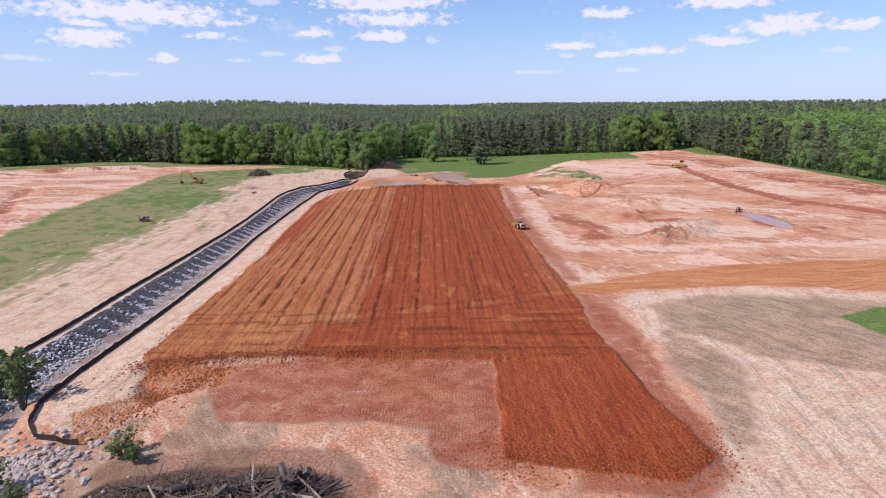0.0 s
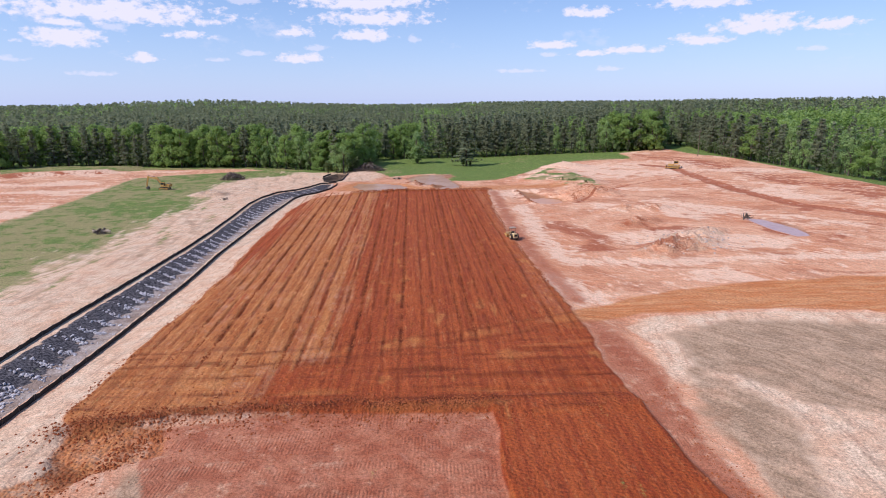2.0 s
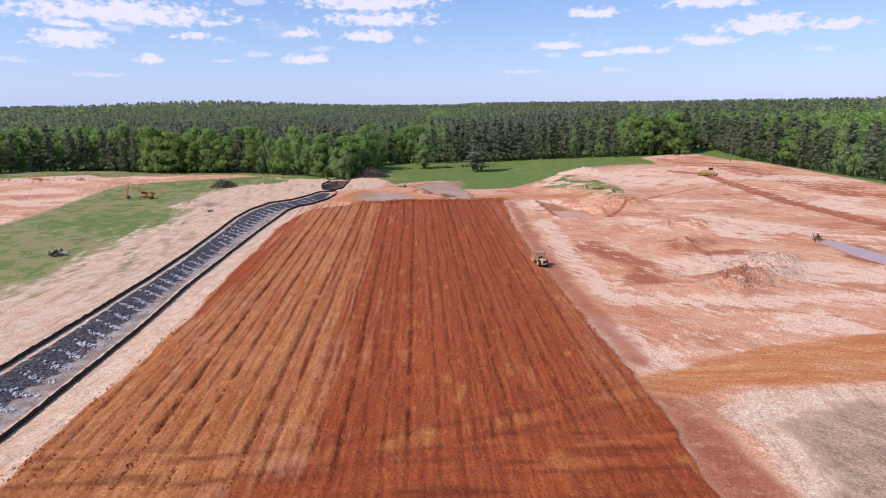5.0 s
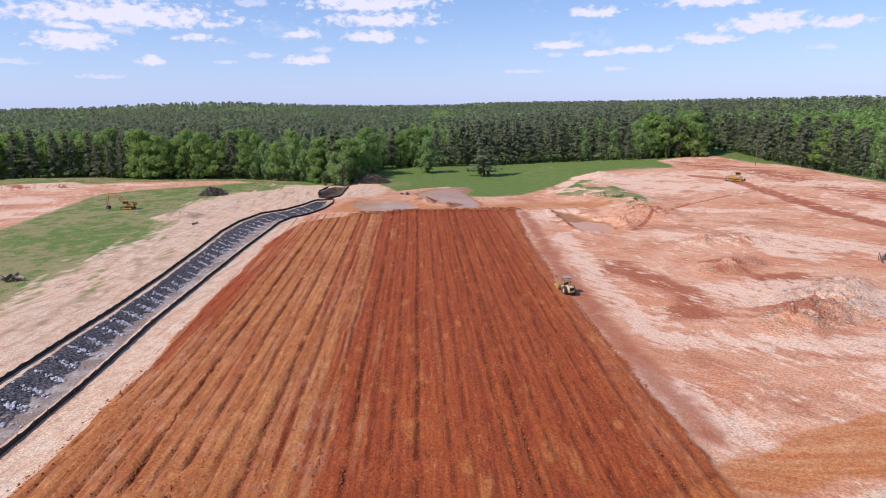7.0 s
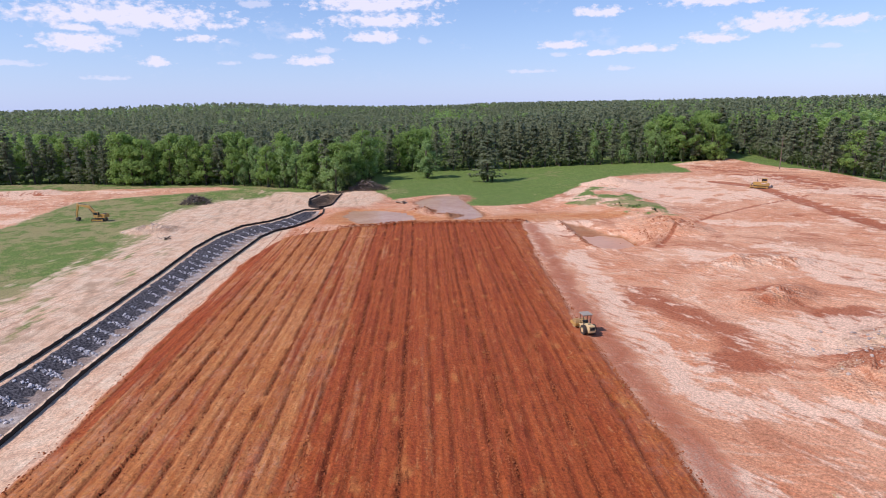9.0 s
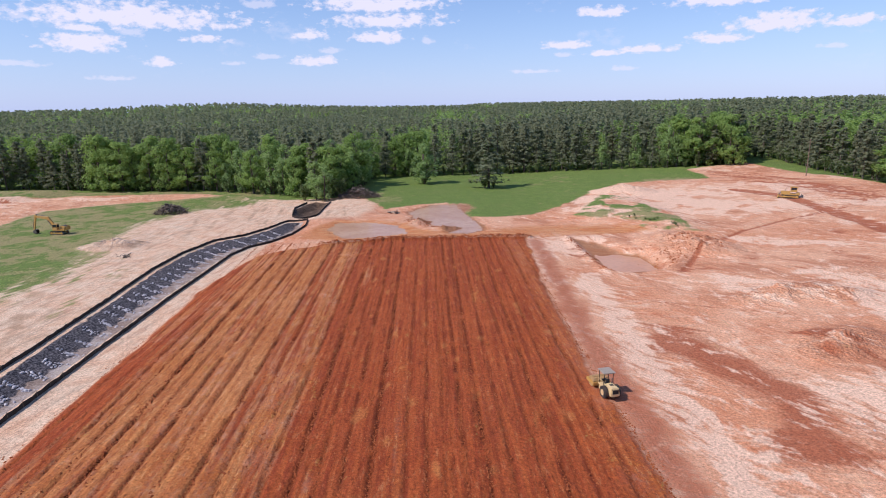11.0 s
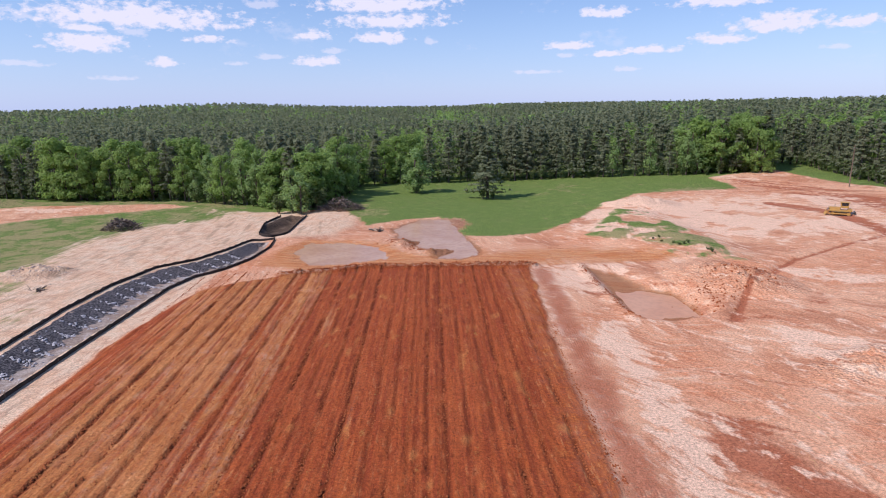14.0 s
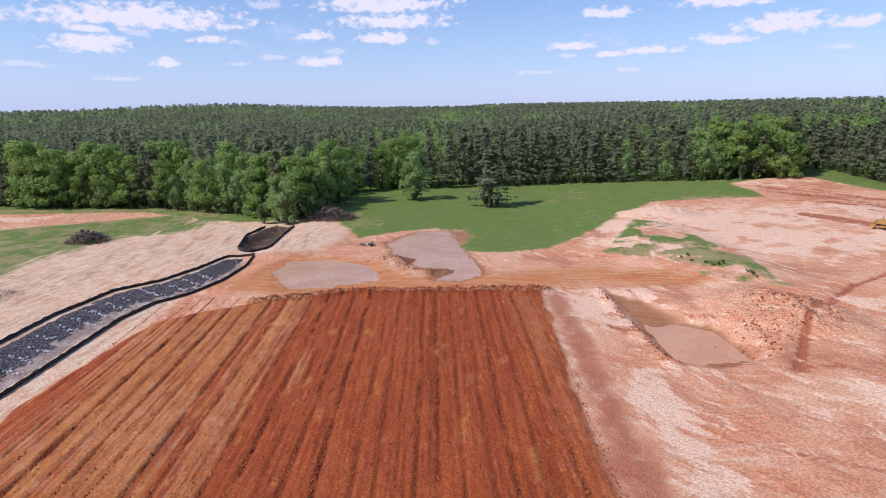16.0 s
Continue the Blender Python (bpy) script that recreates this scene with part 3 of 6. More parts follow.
        self.nt.links.new(n.outputs[0], self.bsdf.inputs["Normal"])

    def done(self, color, rough=0.8, metal=0.0, spec=0.3):
        self.put(self.bsdf.inputs["Base Color"], color)
        self.put(self.bsdf.inputs["Roughness"], rough)
        self.put(self.bsdf.inputs["Metallic"], metal)
        self.bsdf.inputs["Specular IOR Level"].default_value = spec
        return self.mat


def plain(name, a, b, scale=3.0, rough=0.7, metal=0.0, bump=0.2, spec=0.4, grain=25.0):
    """Two tones broken up at two scales."""
    n = Nodes(name)
    c = n.mix(n.ramp(n.noise(scale), 0.3, 0.7), a, b)
    g = n.noise(grain, 3)
    c = n.mix(n.math("MULTIPLY", n.ramp(g, 0.35, 0.75), 0.35), c, tuple(0.6 * v for v in a))
    n.bump(g, bump, 0.02)
    return n.done(c, rough, metal, spec)


def soil_material():
    n = Nodes("site_soil")
    red, ochre, sand, grass = n.attr("zone_a")
    grey, pink, orange, wet = n.attr("zone_b")
    furrow, pale, dry, cloddy = n.attr("zone_c")
    dark_red, mulch, stone, silt = n.attr("zone_d")
    fine = n.noise(3.5, 6, 0.65)
    coarse = n.noise(0.35, 5, 0.6)
    broad = n.noise(0.06, 4, 0.6)
    clods = n.spots(2.6)
    drag = n.noise(1.0, 6, 0.66, n.where((1.3, 0.16, 1), radians(-27), 11))
    lane = n.noise(1.0, 7, 0.7, n.where((1.8, 0.07, 1), radians(-2.5)))
    drag2 = n.noise(1.0, 6, 0.66, n.where((0.10, 1.1, 1), radians(8), 8))
    wave = n.nt.nodes.new("ShaderNodeTexWave")
    wave.bands_direction = "X"
    wave.inputs["Scale"].default_value, wave.inputs["Distortion"].default_value, wave.inputs["Detail"].default_value = 1.0, 3.0, 2
    n.put(wave.inputs["Vector"], n.where((1, 0.25, 1)))
    ribs = n.math("MULTIPLY", wave.outputs["Fac"], n.ramp(n.noise(1.0, 3, 0.5, n.where((0.1, 0.55, 1))), 0.48, 0.6))

    def edged(mask, a=0.5):
        """A zone whose edge is frayed by the grain."""
        f = n.math("ADD", mask, n.math("MULTIPLY", n.math("SUBTRACT", coarse, 0.5), a))
        return n.ramp(n.math("ADD", f, n.math("MULTIPLY", n.math("SUBTRACT", fine, 0.5), a)), 0.25, 0.75)

    c = n.mix(n.ramp(broad, 0.35, 0.65), SALMON, SALMON_PALE)
    c = n.mix(n.math("MULTIPLY", n.math("MULTIPLY", n.ramp(drag, 0.45, 0.66), n.ramp(n.noise(0.09, 4, 0.6), 0.35, 0.6)), 0.6), c, SALMON_RED)
    c = n.mix(n.math("MULTIPLY", n.ramp(n.noise(1.0, 5, 0.65, n.where((1.9, 0.2, 1), radians(-34), 12)), 0.5, 0.68), 0.42), c, SAND_PINK)
    c = n.mix(n.math("MULTIPLY", n.ramp(drag2, 0.52, 0.75), 0.5), c, SAND)
    blotch = n.noise(0.13, 7, 0.66, n.where((1, 0.55, 1), radians(-35), 12))
    c = n.mix(n.math("MULTIPLY", n.ramp(blotch, 0.5, 0.62), 0.62), c, CLAY_BROWN)
    c = n.mix(n.math("MULTIPLY", n.ramp(n.math("ADD", dark_red, n.math("MULTIPLY", n.math("SUBTRACT", drag, 0.5), 0.9)), 0.2, 0.7), 0.85), c, DARK_RED)
    flecks = n.noise(1.0, 6, 0.64, n.where((0.8, 0.3, 1), radians(-30), 10))
    c = n.mix(n.math("MULTIPLY", n.ramp(n.math("ADD", flecks, n.math("MULTIPLY", pale, 0.27)), 0.55, 0.70), 0.85), c, SAND_PALE)
    c = n.mix(n.math("MULTIPLY", edged(orange), 0.85), c, n.mix(n.ramp(drag2, 0.35, 0.65), ORANGE, ORANGE_PALE))
    c = n.mix(n.math("MULTIPLY", edged(sand, 1.0), 0.88), c, n.mix(n.math("MULTIPLY", n.ramp(n.noise(0.7, 6, 0.7), 0.5, 0.68), 0.55), n.mix(n.ramp(coarse, 0.3, 0.7), SAND, SAND_PINK), (0.44, 0.29, 0.20)))
    ruts = n.noise(1.0, 6, 0.7, n.where((1.1, 0.10, 1), radians(5), 5))
    c = n.mix(n.math("MULTIPLY", n.math("MULTIPLY", edged(sand), n.ramp(ruts, 0.48, 0.66)), 0.7), c, n.mix(n.ramp(broad, 0.42, 0.58), (0.36, 0.26, 0.18), (0.46, 0.235, 0.14)))
    c = n.mix(n.math("MULTIPLY", edged(grey, 1.1), 0.85), c, n.mix(n.math("MULTIPLY", n.ramp(n.noise(0.22, 5, 0.7), 0.5, 0.68), 0.45), n.mix(n.ramp(n.math("ADD", n.math("MULTIPLY", drag, 0.6), n.math("MULTIPLY", coarse, 0.4)), 0.40, 0.62), GREY_SOIL, GREY_PALE), SAND_PINK))
    c = n.mix(n.math("MULTIPLY", edged(pink, 1.0), 0.85), c, n.mix(n.math("MULTIPLY", n.ramp(n.noise(0.5, 5, 0.7), 0.52, 0.7), 0.6), n.mix(n.ramp(coarse, 0.35, 0.65), PINK, PINK_PALE), n.mix(n.ramp(broad, 0.45, 0.55), DARK_RED, SAND_PINK)))
    fill = n.mix(n.ramp(lane, 0.38, 0.62), RED_DEEP, RED_LIGHT)
    fill = n.mix(n.math("MULTIPLY", n.ramp(coarse, 0.45, 0.65), 0.6), fill, RED)
    c = n.mix(n.math("MULTIPLY", edged(red, 0.25), 0.97), c, fill)
    tan = n.mix(n.ramp(lane, 0.4, 0.68), OCHRE, OCHRE_PALE)
    c = n.mix(n.math("MULTIPLY", edged(ochre, 0.7), 0.85), c, tan)
    c = n.mix(n.math("MULTIPLY", n.math("MULTIPLY", pale, n.math("ADD", red, ochre, True)), 0.55), c, OCHRE_PALE)
    crumbs = n.noise(1.0, 6, 0.7, n.where((2.4, 0.45, 1), radians(-2.5)))
    on_fill = n.math("ADD", red, ochre, True)
    c = n.mix(n.math("MULTIPLY", n.math("MULTIPLY", n.ramp(crumbs, 0.55, 0.66), n.math("ADD", 0.25, ochre, True)), n.math("MULTIPLY", on_fill, 0.75)), c, CRUMB)
    c = n.mix(n.math("MULTIPLY", n.math("MULTIPLY", n.ramp(crumbs, 0.43, 0.34), on_fill), 0.6), c, RED_SHADE)
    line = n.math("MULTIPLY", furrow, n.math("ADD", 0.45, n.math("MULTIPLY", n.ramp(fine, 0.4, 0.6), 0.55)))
    c = n.mix(n.math("MULTIPLY", line, 1.25, True), c, RED_SHADE)
    c = n.mix(edged(mulch, 0.8), c, n.mix(n.ramp(fine, 0.4, 0.6), (0.03, 0.02, 0.014), (0.14, 0.09, 0.06)))
    c = n.mix(n.math("MULTIPLY", edged(wet, 0.3), 0.6), c, MUD)
    c = n.mix(edged(silt, 0.3), c, n.mix(n.ramp(coarse, 0.4, 0.65), (0.27, 0.195, 0.15), (0.42, 0.35, 0.30)))
    slate = n.mix(n.ramp(fine, 0.4, 0.62), (0.035, 0.032, 0.036), (0.14, 0.125, 0.125))
    c = n.mix(edged(stone, 0.3), c, slate)
    turf = n.mix(n.ramp(fine, 0.35, 0.7), GRASS_DARK, GRASS)
    turf = n.mix(n.math("MULTIPLY", n.ramp(coarse, 0.45, 0.75), 0.5), turf, GRASS_LIGHT)
    turf = n.mix(n.math("MULTIPLY", n.ramp(n.noise(0.11, 6, 0.72), 0.48, 0.7), 0.10), turf, STRAW)
    turf = n.mix(n.math("MULTIPLY", edged(n.math("MULTIPLY", dry, n.math("ADD", 0.35, n.ramp(n.noise(0.16, 6, 0.7), 0.42, 0.58))), 1.4), 0.65), turf, STRAW)
    tufts = n.math("ADD", grass, n.math("MULTIPLY", n.math("SUBTRACT", ruts, 0.5), 1.3))
    c = n.mix(edged(tufts, 1.1), c, turf)
    # grain and crumbs at two scales
    tone = n.math("ADD", n.math("MULTIPLY", n.math("SUBTRACT", fine, 0.5), 1.9), n.math("MULTIPLY", n.math("SUBTRACT", n.noise(9.0, 4, 0.7), 0.5), 1.5))
    tone = n.math("MULTIPLY", tone, n.math("SUBTRACT", 1.0, n.math("MULTIPLY", n.math("ADD", red, ochre, True), 0.15)))
    tone = n.math("MAXIMUM", n.math("ADD", tone, 0.95), 0.4)
    c = n.mix(1.0, c, n.grey(tone), "MULTIPLY")
    rough_earth = n.math("MULTIPLY", n.math("SUBTRACT", 1.0, clods), n.math("ADD", n.math("MULTIPLY", cloddy, 0.9), 0.08))
    rough_earth = n.math("ADD", rough_earth, n.math("MULTIPLY", fine, 0.5))
    tread = n.math("MULTIPLY", ribs, n.math("MULTIPLY", n.math("ADD", pink, n.math("MULTIPLY", grey, 0.4)), 0.13))
    n.bump(n.math("ADD", n.math("ADD", rough_earth, n.math("MULTIPLY", drag, 0.25)), tread), 1.0, 0.2)
    return n.done(c, n.math("SUBTRACT", 0.95, n.math("MULTIPLY", wet, 0.25)), 0.0, 0.2)


CLAY_BROWN, CRUMB = (0.40, 0.155, 0.078), (0.56, 0.27, 0.105)
SALMON, SALMON_PALE, SALMON_RED = (0.57, 0.248, 0.127), (0.65, 0.355, 0.21), (0.45, 0.133, 0.053)
# darkest red: shade of the furrow lines put into colour, also dark crumbs
DARK_RED, RED, RED_LIGHT, RED_SHADE, RED_DEEP = (0.335, 0.095, 0.042), (0.295, 0.054, 0.011), (0.37, 0.080, 0.017), (0.115, 0.022, 0.006), (0.25, 0.041, 0.010)
ORANGE, ORANGE_PALE, OCHRE, OCHRE_PALE = (0.44, 0.135, 0.036), (0.54, 0.25, 0.10), (0.345, 0.092, 0.015), (0.50, 0.19, 0.05)
PINK, PINK_PALE, SAND, SAND_PINK, SAND_PALE = (0.29, 0.070, 0.030), (0.41, 0.145, 0.075), (0.69, 0.53, 0.37), (0.64, 0.40, 0.25), (0.74, 0.50, 0.345)
GREY_SOIL, GREY_PALE, MUD = (0.25, 0.155, 0.088), (0.44, 0.30, 0.19), (0.20, 0.10, 0.055)
GRASS, GRASS_DARK, GRASS_LIGHT, STRAW = (0.15, 0.22, 0.045), (0.10, 0.145, 0.03), (0.22, 0.265, 0.065), (0.34, 0.255, 0.125)


def leaf_material(name, dark, light, rare):
    n = Nodes(name)
    c = n.mix(n.island(), dark, light)
    c = n.mix(n.math("MULTIPLY", n.ramp(n.noise(0.12, 3), 0.45, 0.7), 0.5), c, rare)
    c = n.mix(n.math("MULTIPLY", n.rand(), 0.55), c, rare)
    n.done(c, 0.6, 0.0, 0.25)
    thin, both = n.nt.nodes.new("ShaderNodeBsdfTranslucent"), n.nt.nodes.new("ShaderNodeMixShader")
    n.put(thin.inputs["Color"], c)
    both.inputs[0].default_value = 0.52
    n.nt.links.new(n.bsdf.outputs[0], both.inputs[1])
    n.nt.links.new(thin.outputs[0], both.inputs[2])
    n.nt.links.new(both.outputs[0], n.nt.nodes["Material Output"].inputs["Surface"])
    return n.mat


MAT_SOIL = soil_material()
MAT_WATER_BROWN = plain("muddy_water", (0.50, 0.27, 0.15), (0.58, 0.35, 0.21), 0.15, 0.22, 0.0, 0.01, 0.3, 1.2)
MAT_WATER_BLUE = plain("milky_pool_water", (0.52, 0.31, 0.25), (0.56, 0.36, 0.29), 0.15, 0.22, 0.0, 0.01, 0.5, 1.2)
MAT_WATER_RED = plain("red_mud_water", (0.56, 0.27, 0.14), (0.60, 0.32, 0.18), 0.15, 0.3, 0.0, 0.01, 0.25, 1.2)
MAT_FABRIC = plain("silt_fence_fabric", (0.022, 0.018, 0.016), (0.055, 0.04, 0.032), 0.6, 0.75, 0.0, 0.3, 0.3, 9.0)
MAT_POST = plain("weathered_stake", (0.16, 0.11, 0.075), (0.24, 0.18, 0.13), 2.0, 0.85)
MAT_BARK = plain("bark", (0.10, 0.075, 0.055), (0.17, 0.135, 0.105), 2.5, 0.9, 0.0, 0.6)
MAT_DEADWOOD = plain("dead_wood", (0.085, 0.06, 0.045), (0.21, 0.16, 0.125), 1.2, 0.9, 0.0, 0.6)
MAT_PALEWOOD = plain("stripped_wood", (0.36, 0.27, 0.19), (0.46, 0.37, 0.28), 1.2, 0.85, 0.0, 0.5)
MAT_BROADLEAF = leaf_material("broadleaf", (0.17, 0.265, 0.065), (0.30, 0.42, 0.11), (0.32, 0.44, 0.105))
MAT_SPRING = leaf_material("spring_leaf", (0.23, 0.335, 0.115), (0.35, 0.47, 0.18), (0.36, 0.48, 0.15))
MAT_NEEDLE = leaf_material("pine_needle", (0.165, 0.195, 0.11), (0.255, 0.28, 0.155), (0.27, 0.275, 0.16))
MAT_SHRUB = leaf_material("shrub_leaf", (0.08, 0.125, 0.035), (0.19, 0.255, 0.085), (0.18, 0.22, 0.09))


# ---- mesh helpers ----
def mesh_of(name, verts, faces, material, smooth=False):
    me = bpy.data.meshes.new(name)
    me.from_pydata(verts, [], faces)
    me.materials.append(material)
    if smooth:
        me.shade_smooth()
    me.update()
    return me


def part(name, bm, material, parent=None, label=""):
    """Link a bmesh as one mesh object under a thing or a part."""
    me = bpy.data.meshes.new(name)
    bm.to_mesh(me)
    bm.free()
    me.materials.append(material)
    ob = new(name, me)
    if parent is not None:
        ob.parent = parent
    return tagged(ob, label=label)


def thing(name, label, category, m=None, group=""):
    ob = new(name)
    if m is not None:
        ob.matrix_world = m
    return tagged(ob, label=label, category=category, group=group)


def height_at(x, y):
    z, _ = relief(np.array([float(x)]), np.array([float(y)]))
    return float(z[0])


def graded(fine, inner, medium, outer, grow, end):
    """Distances from a strip's edge: medium steps, then growing ones."""
    out, at, s = [], inner, medium
    while at < outer:
        at += medium
        out.append(at)
    while at < end:
        s *= grow
        at += s
        out.append(at)
    return out


# ---- ground ----
def build_ground():
    side = graded(0.4, 62, 0.9, 135, 1.16, 4600)
    xs = np.array([-v for v in reversed(side)] + list(np.concatenate([np.arange(-62, -47, 0.30), np.arange(-47, 22, 0.20), np.arange(22, 62.01, 0.36)])) + side)
    ahead = graded(0.4, 250, 0.9, 330, 1.12, 4600)
    back = graded(0.4, -22, 1.2, 10, 1.25, 1500)
    ys = np.array([-v for v in reversed(back)] + list(np.arange(22, 250.01, 0.50)) + ahead)
    X, Y = np.meshgrid(xs, ys)
    z, zones = relief(X.ravel(), Y.ravel())
    nx, ny = len(xs), len(ys)
    me = bpy.data.meshes.new("ground")
    n = nx * ny
    i = (np.arange(ny - 1)[:, None] * nx + np.arange(nx - 1)[None]).ravel()
    quads = np.stack([i, i + 1, i + nx + 1, i + nx], 1).astype(np.int32)
    me.vertices.add(n)
    me.vertices.foreach_set("co", np.stack([X.ravel(), Y.ravel(), z], 1).astype(np.float32).ravel())
    me.loops.add(quads.size)
    me.loops.foreach_set("vertex_index", quads.ravel())
    me.polygons.add(len(quads))
    me.polygons.foreach_set("loop_start", np.arange(0, quads.size, 4, dtype=np.int32))
    for name, four in zones.items():
        a = me.attributes.new(name, "FLOAT_COLOR", "POINT")
        a.data.foreach_set("color", np.stack([np.broadcast_to(c, n) for c in four], 1).astype(np.float32).ravel())
    me.update(calc_edges=True)
    me.shade_smooth()
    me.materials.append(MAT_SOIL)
    return tagged(new("ground", me), "graded red clay site with pale sand, furrows and grass", "ground", kind="structure")


build_ground()


# ---- water ----
def water(name, outline, level, material, label):
    n = 6
    pts = []
    for (ax, ay), (bx, by) in zip(outline, outline[1:] + outline[:1]):
        for k in range(n):
            pts.append((ax + (bx - ax) * k / n, ay + (by - ay) * k / n))
    cx, cy = sum(p[0] for p in pts) / len(pts), sum(p[1] for p in pts) / len(pts)
    bm = bmesh.new()
    # wider than the dip, so that the ground itself draws the shore
    ring = [bm.verts.new((cx + (x - cx) * 1.1, cy + (y - cy) * 1.1, level)) for x, y in pts]
    low = [bm.verts.new((v.co.x, v.co.y, level - 0.3)) for v in ring]
    bm.faces.new(ring)
    for a in range(len(ring)):
        b = (a + 1) % len(ring)
        bm.faces.new((ring[a], low[a], low[b], ring[b]))
    ob = part(name, bm, material)
    return tagged(ob, label, "puddle", kind="structure")


water("water_1", POND_W, -0.28, MAT_WATER_BROWN, "shallow muddy puddle behind the red fill")
water("water_2", POND_E, -0.26, MAT_WATER_BROWN, "wide milky brown pond at the meadow edge")
water("water_3", PIT, -0.62, MAT_WATER_RED, "reddish water standing in a dug pit")
water("water_4", POOL_R, height_at(74, 128) + 0.16, MAT_WATER_BLUE, "long mauve rain pool on bare clay")


# ---- trees ----
def leaf_quads(rnd, centre, spread, count, size, verts, faces, heart=None):
    """A loose clump of small leaf sprays about a centre, which face away from the crown's heart."""
    cx, cy, cz = centre
    hx, hy, hz = heart if heart is not None else (cx, cy, cz - 0.6 * spread[2])
    for _ in range(count):
        while True:
            px, py, pz = rnd.uniform(-1, 1), rnd.uniform(-1, 1), rnd.uniform(-1, 1)
            if px * px + py * py + pz * pz < 1:
                break
        p = Vector((cx + px * spread[0], cy + py * spread[1], cz + pz * spread[2]))
        n = Vector((p.x - hx, p.y - hy, p.z - hz))
        n = n.normalized() + Vector((rnd.gauss(0, 0.5), rnd.gauss(0, 0.5), rnd.gauss(0.25, 0.5)))
        a = n.cross(Vector((rnd.gauss(0, 1), rnd.gauss(0, 1), rnd.gauss(0, 1)))).normalized()
        b = n.cross(a).normalized()
        s = size * rnd.uniform(0.55, 1.3)
        k = len(verts)
        verts += [p - a * s * 0.6, p + b * s * 0.42, p + a * s * 0.6 + b * s * 0.1, p - b * s * 0.4 + a * s * 0.12]
        faces.append((k, k + 1, k + 2, k + 3))


def limb(verts, faces, path, radii, sides=6):
    """A tapered round limb along a path."""
    rings = []
    for n, (p, r) in enumerate(zip(path, radii)):
        p = Vector(p)
        q = Vector(path[min(n + 1, len(path) - 1)]) - Vector(path[max(n - 1, 0)])
        q = q.normalized() if q.length else Vector((0, 0, 1))
        u = q.cross(Vector((0.3, 1, 0.2))).normalized()
        w = q.cross(u)
        k = len(verts)
        verts += [p + (u * math.cos(2 * math.pi * s / sides) + w * math.sin(2 * math.pi * s / sides)) * r for s in range(sides)]
        rings.append(k)
    for a, b in zip(rings, rings[1:]):
        for s in range(sides):
            t = (s + 1) % sides
            faces.append((a + s, a + t, b + t, b + s))
    faces.append(tuple(rings[-1] + s for s in range(sides)))


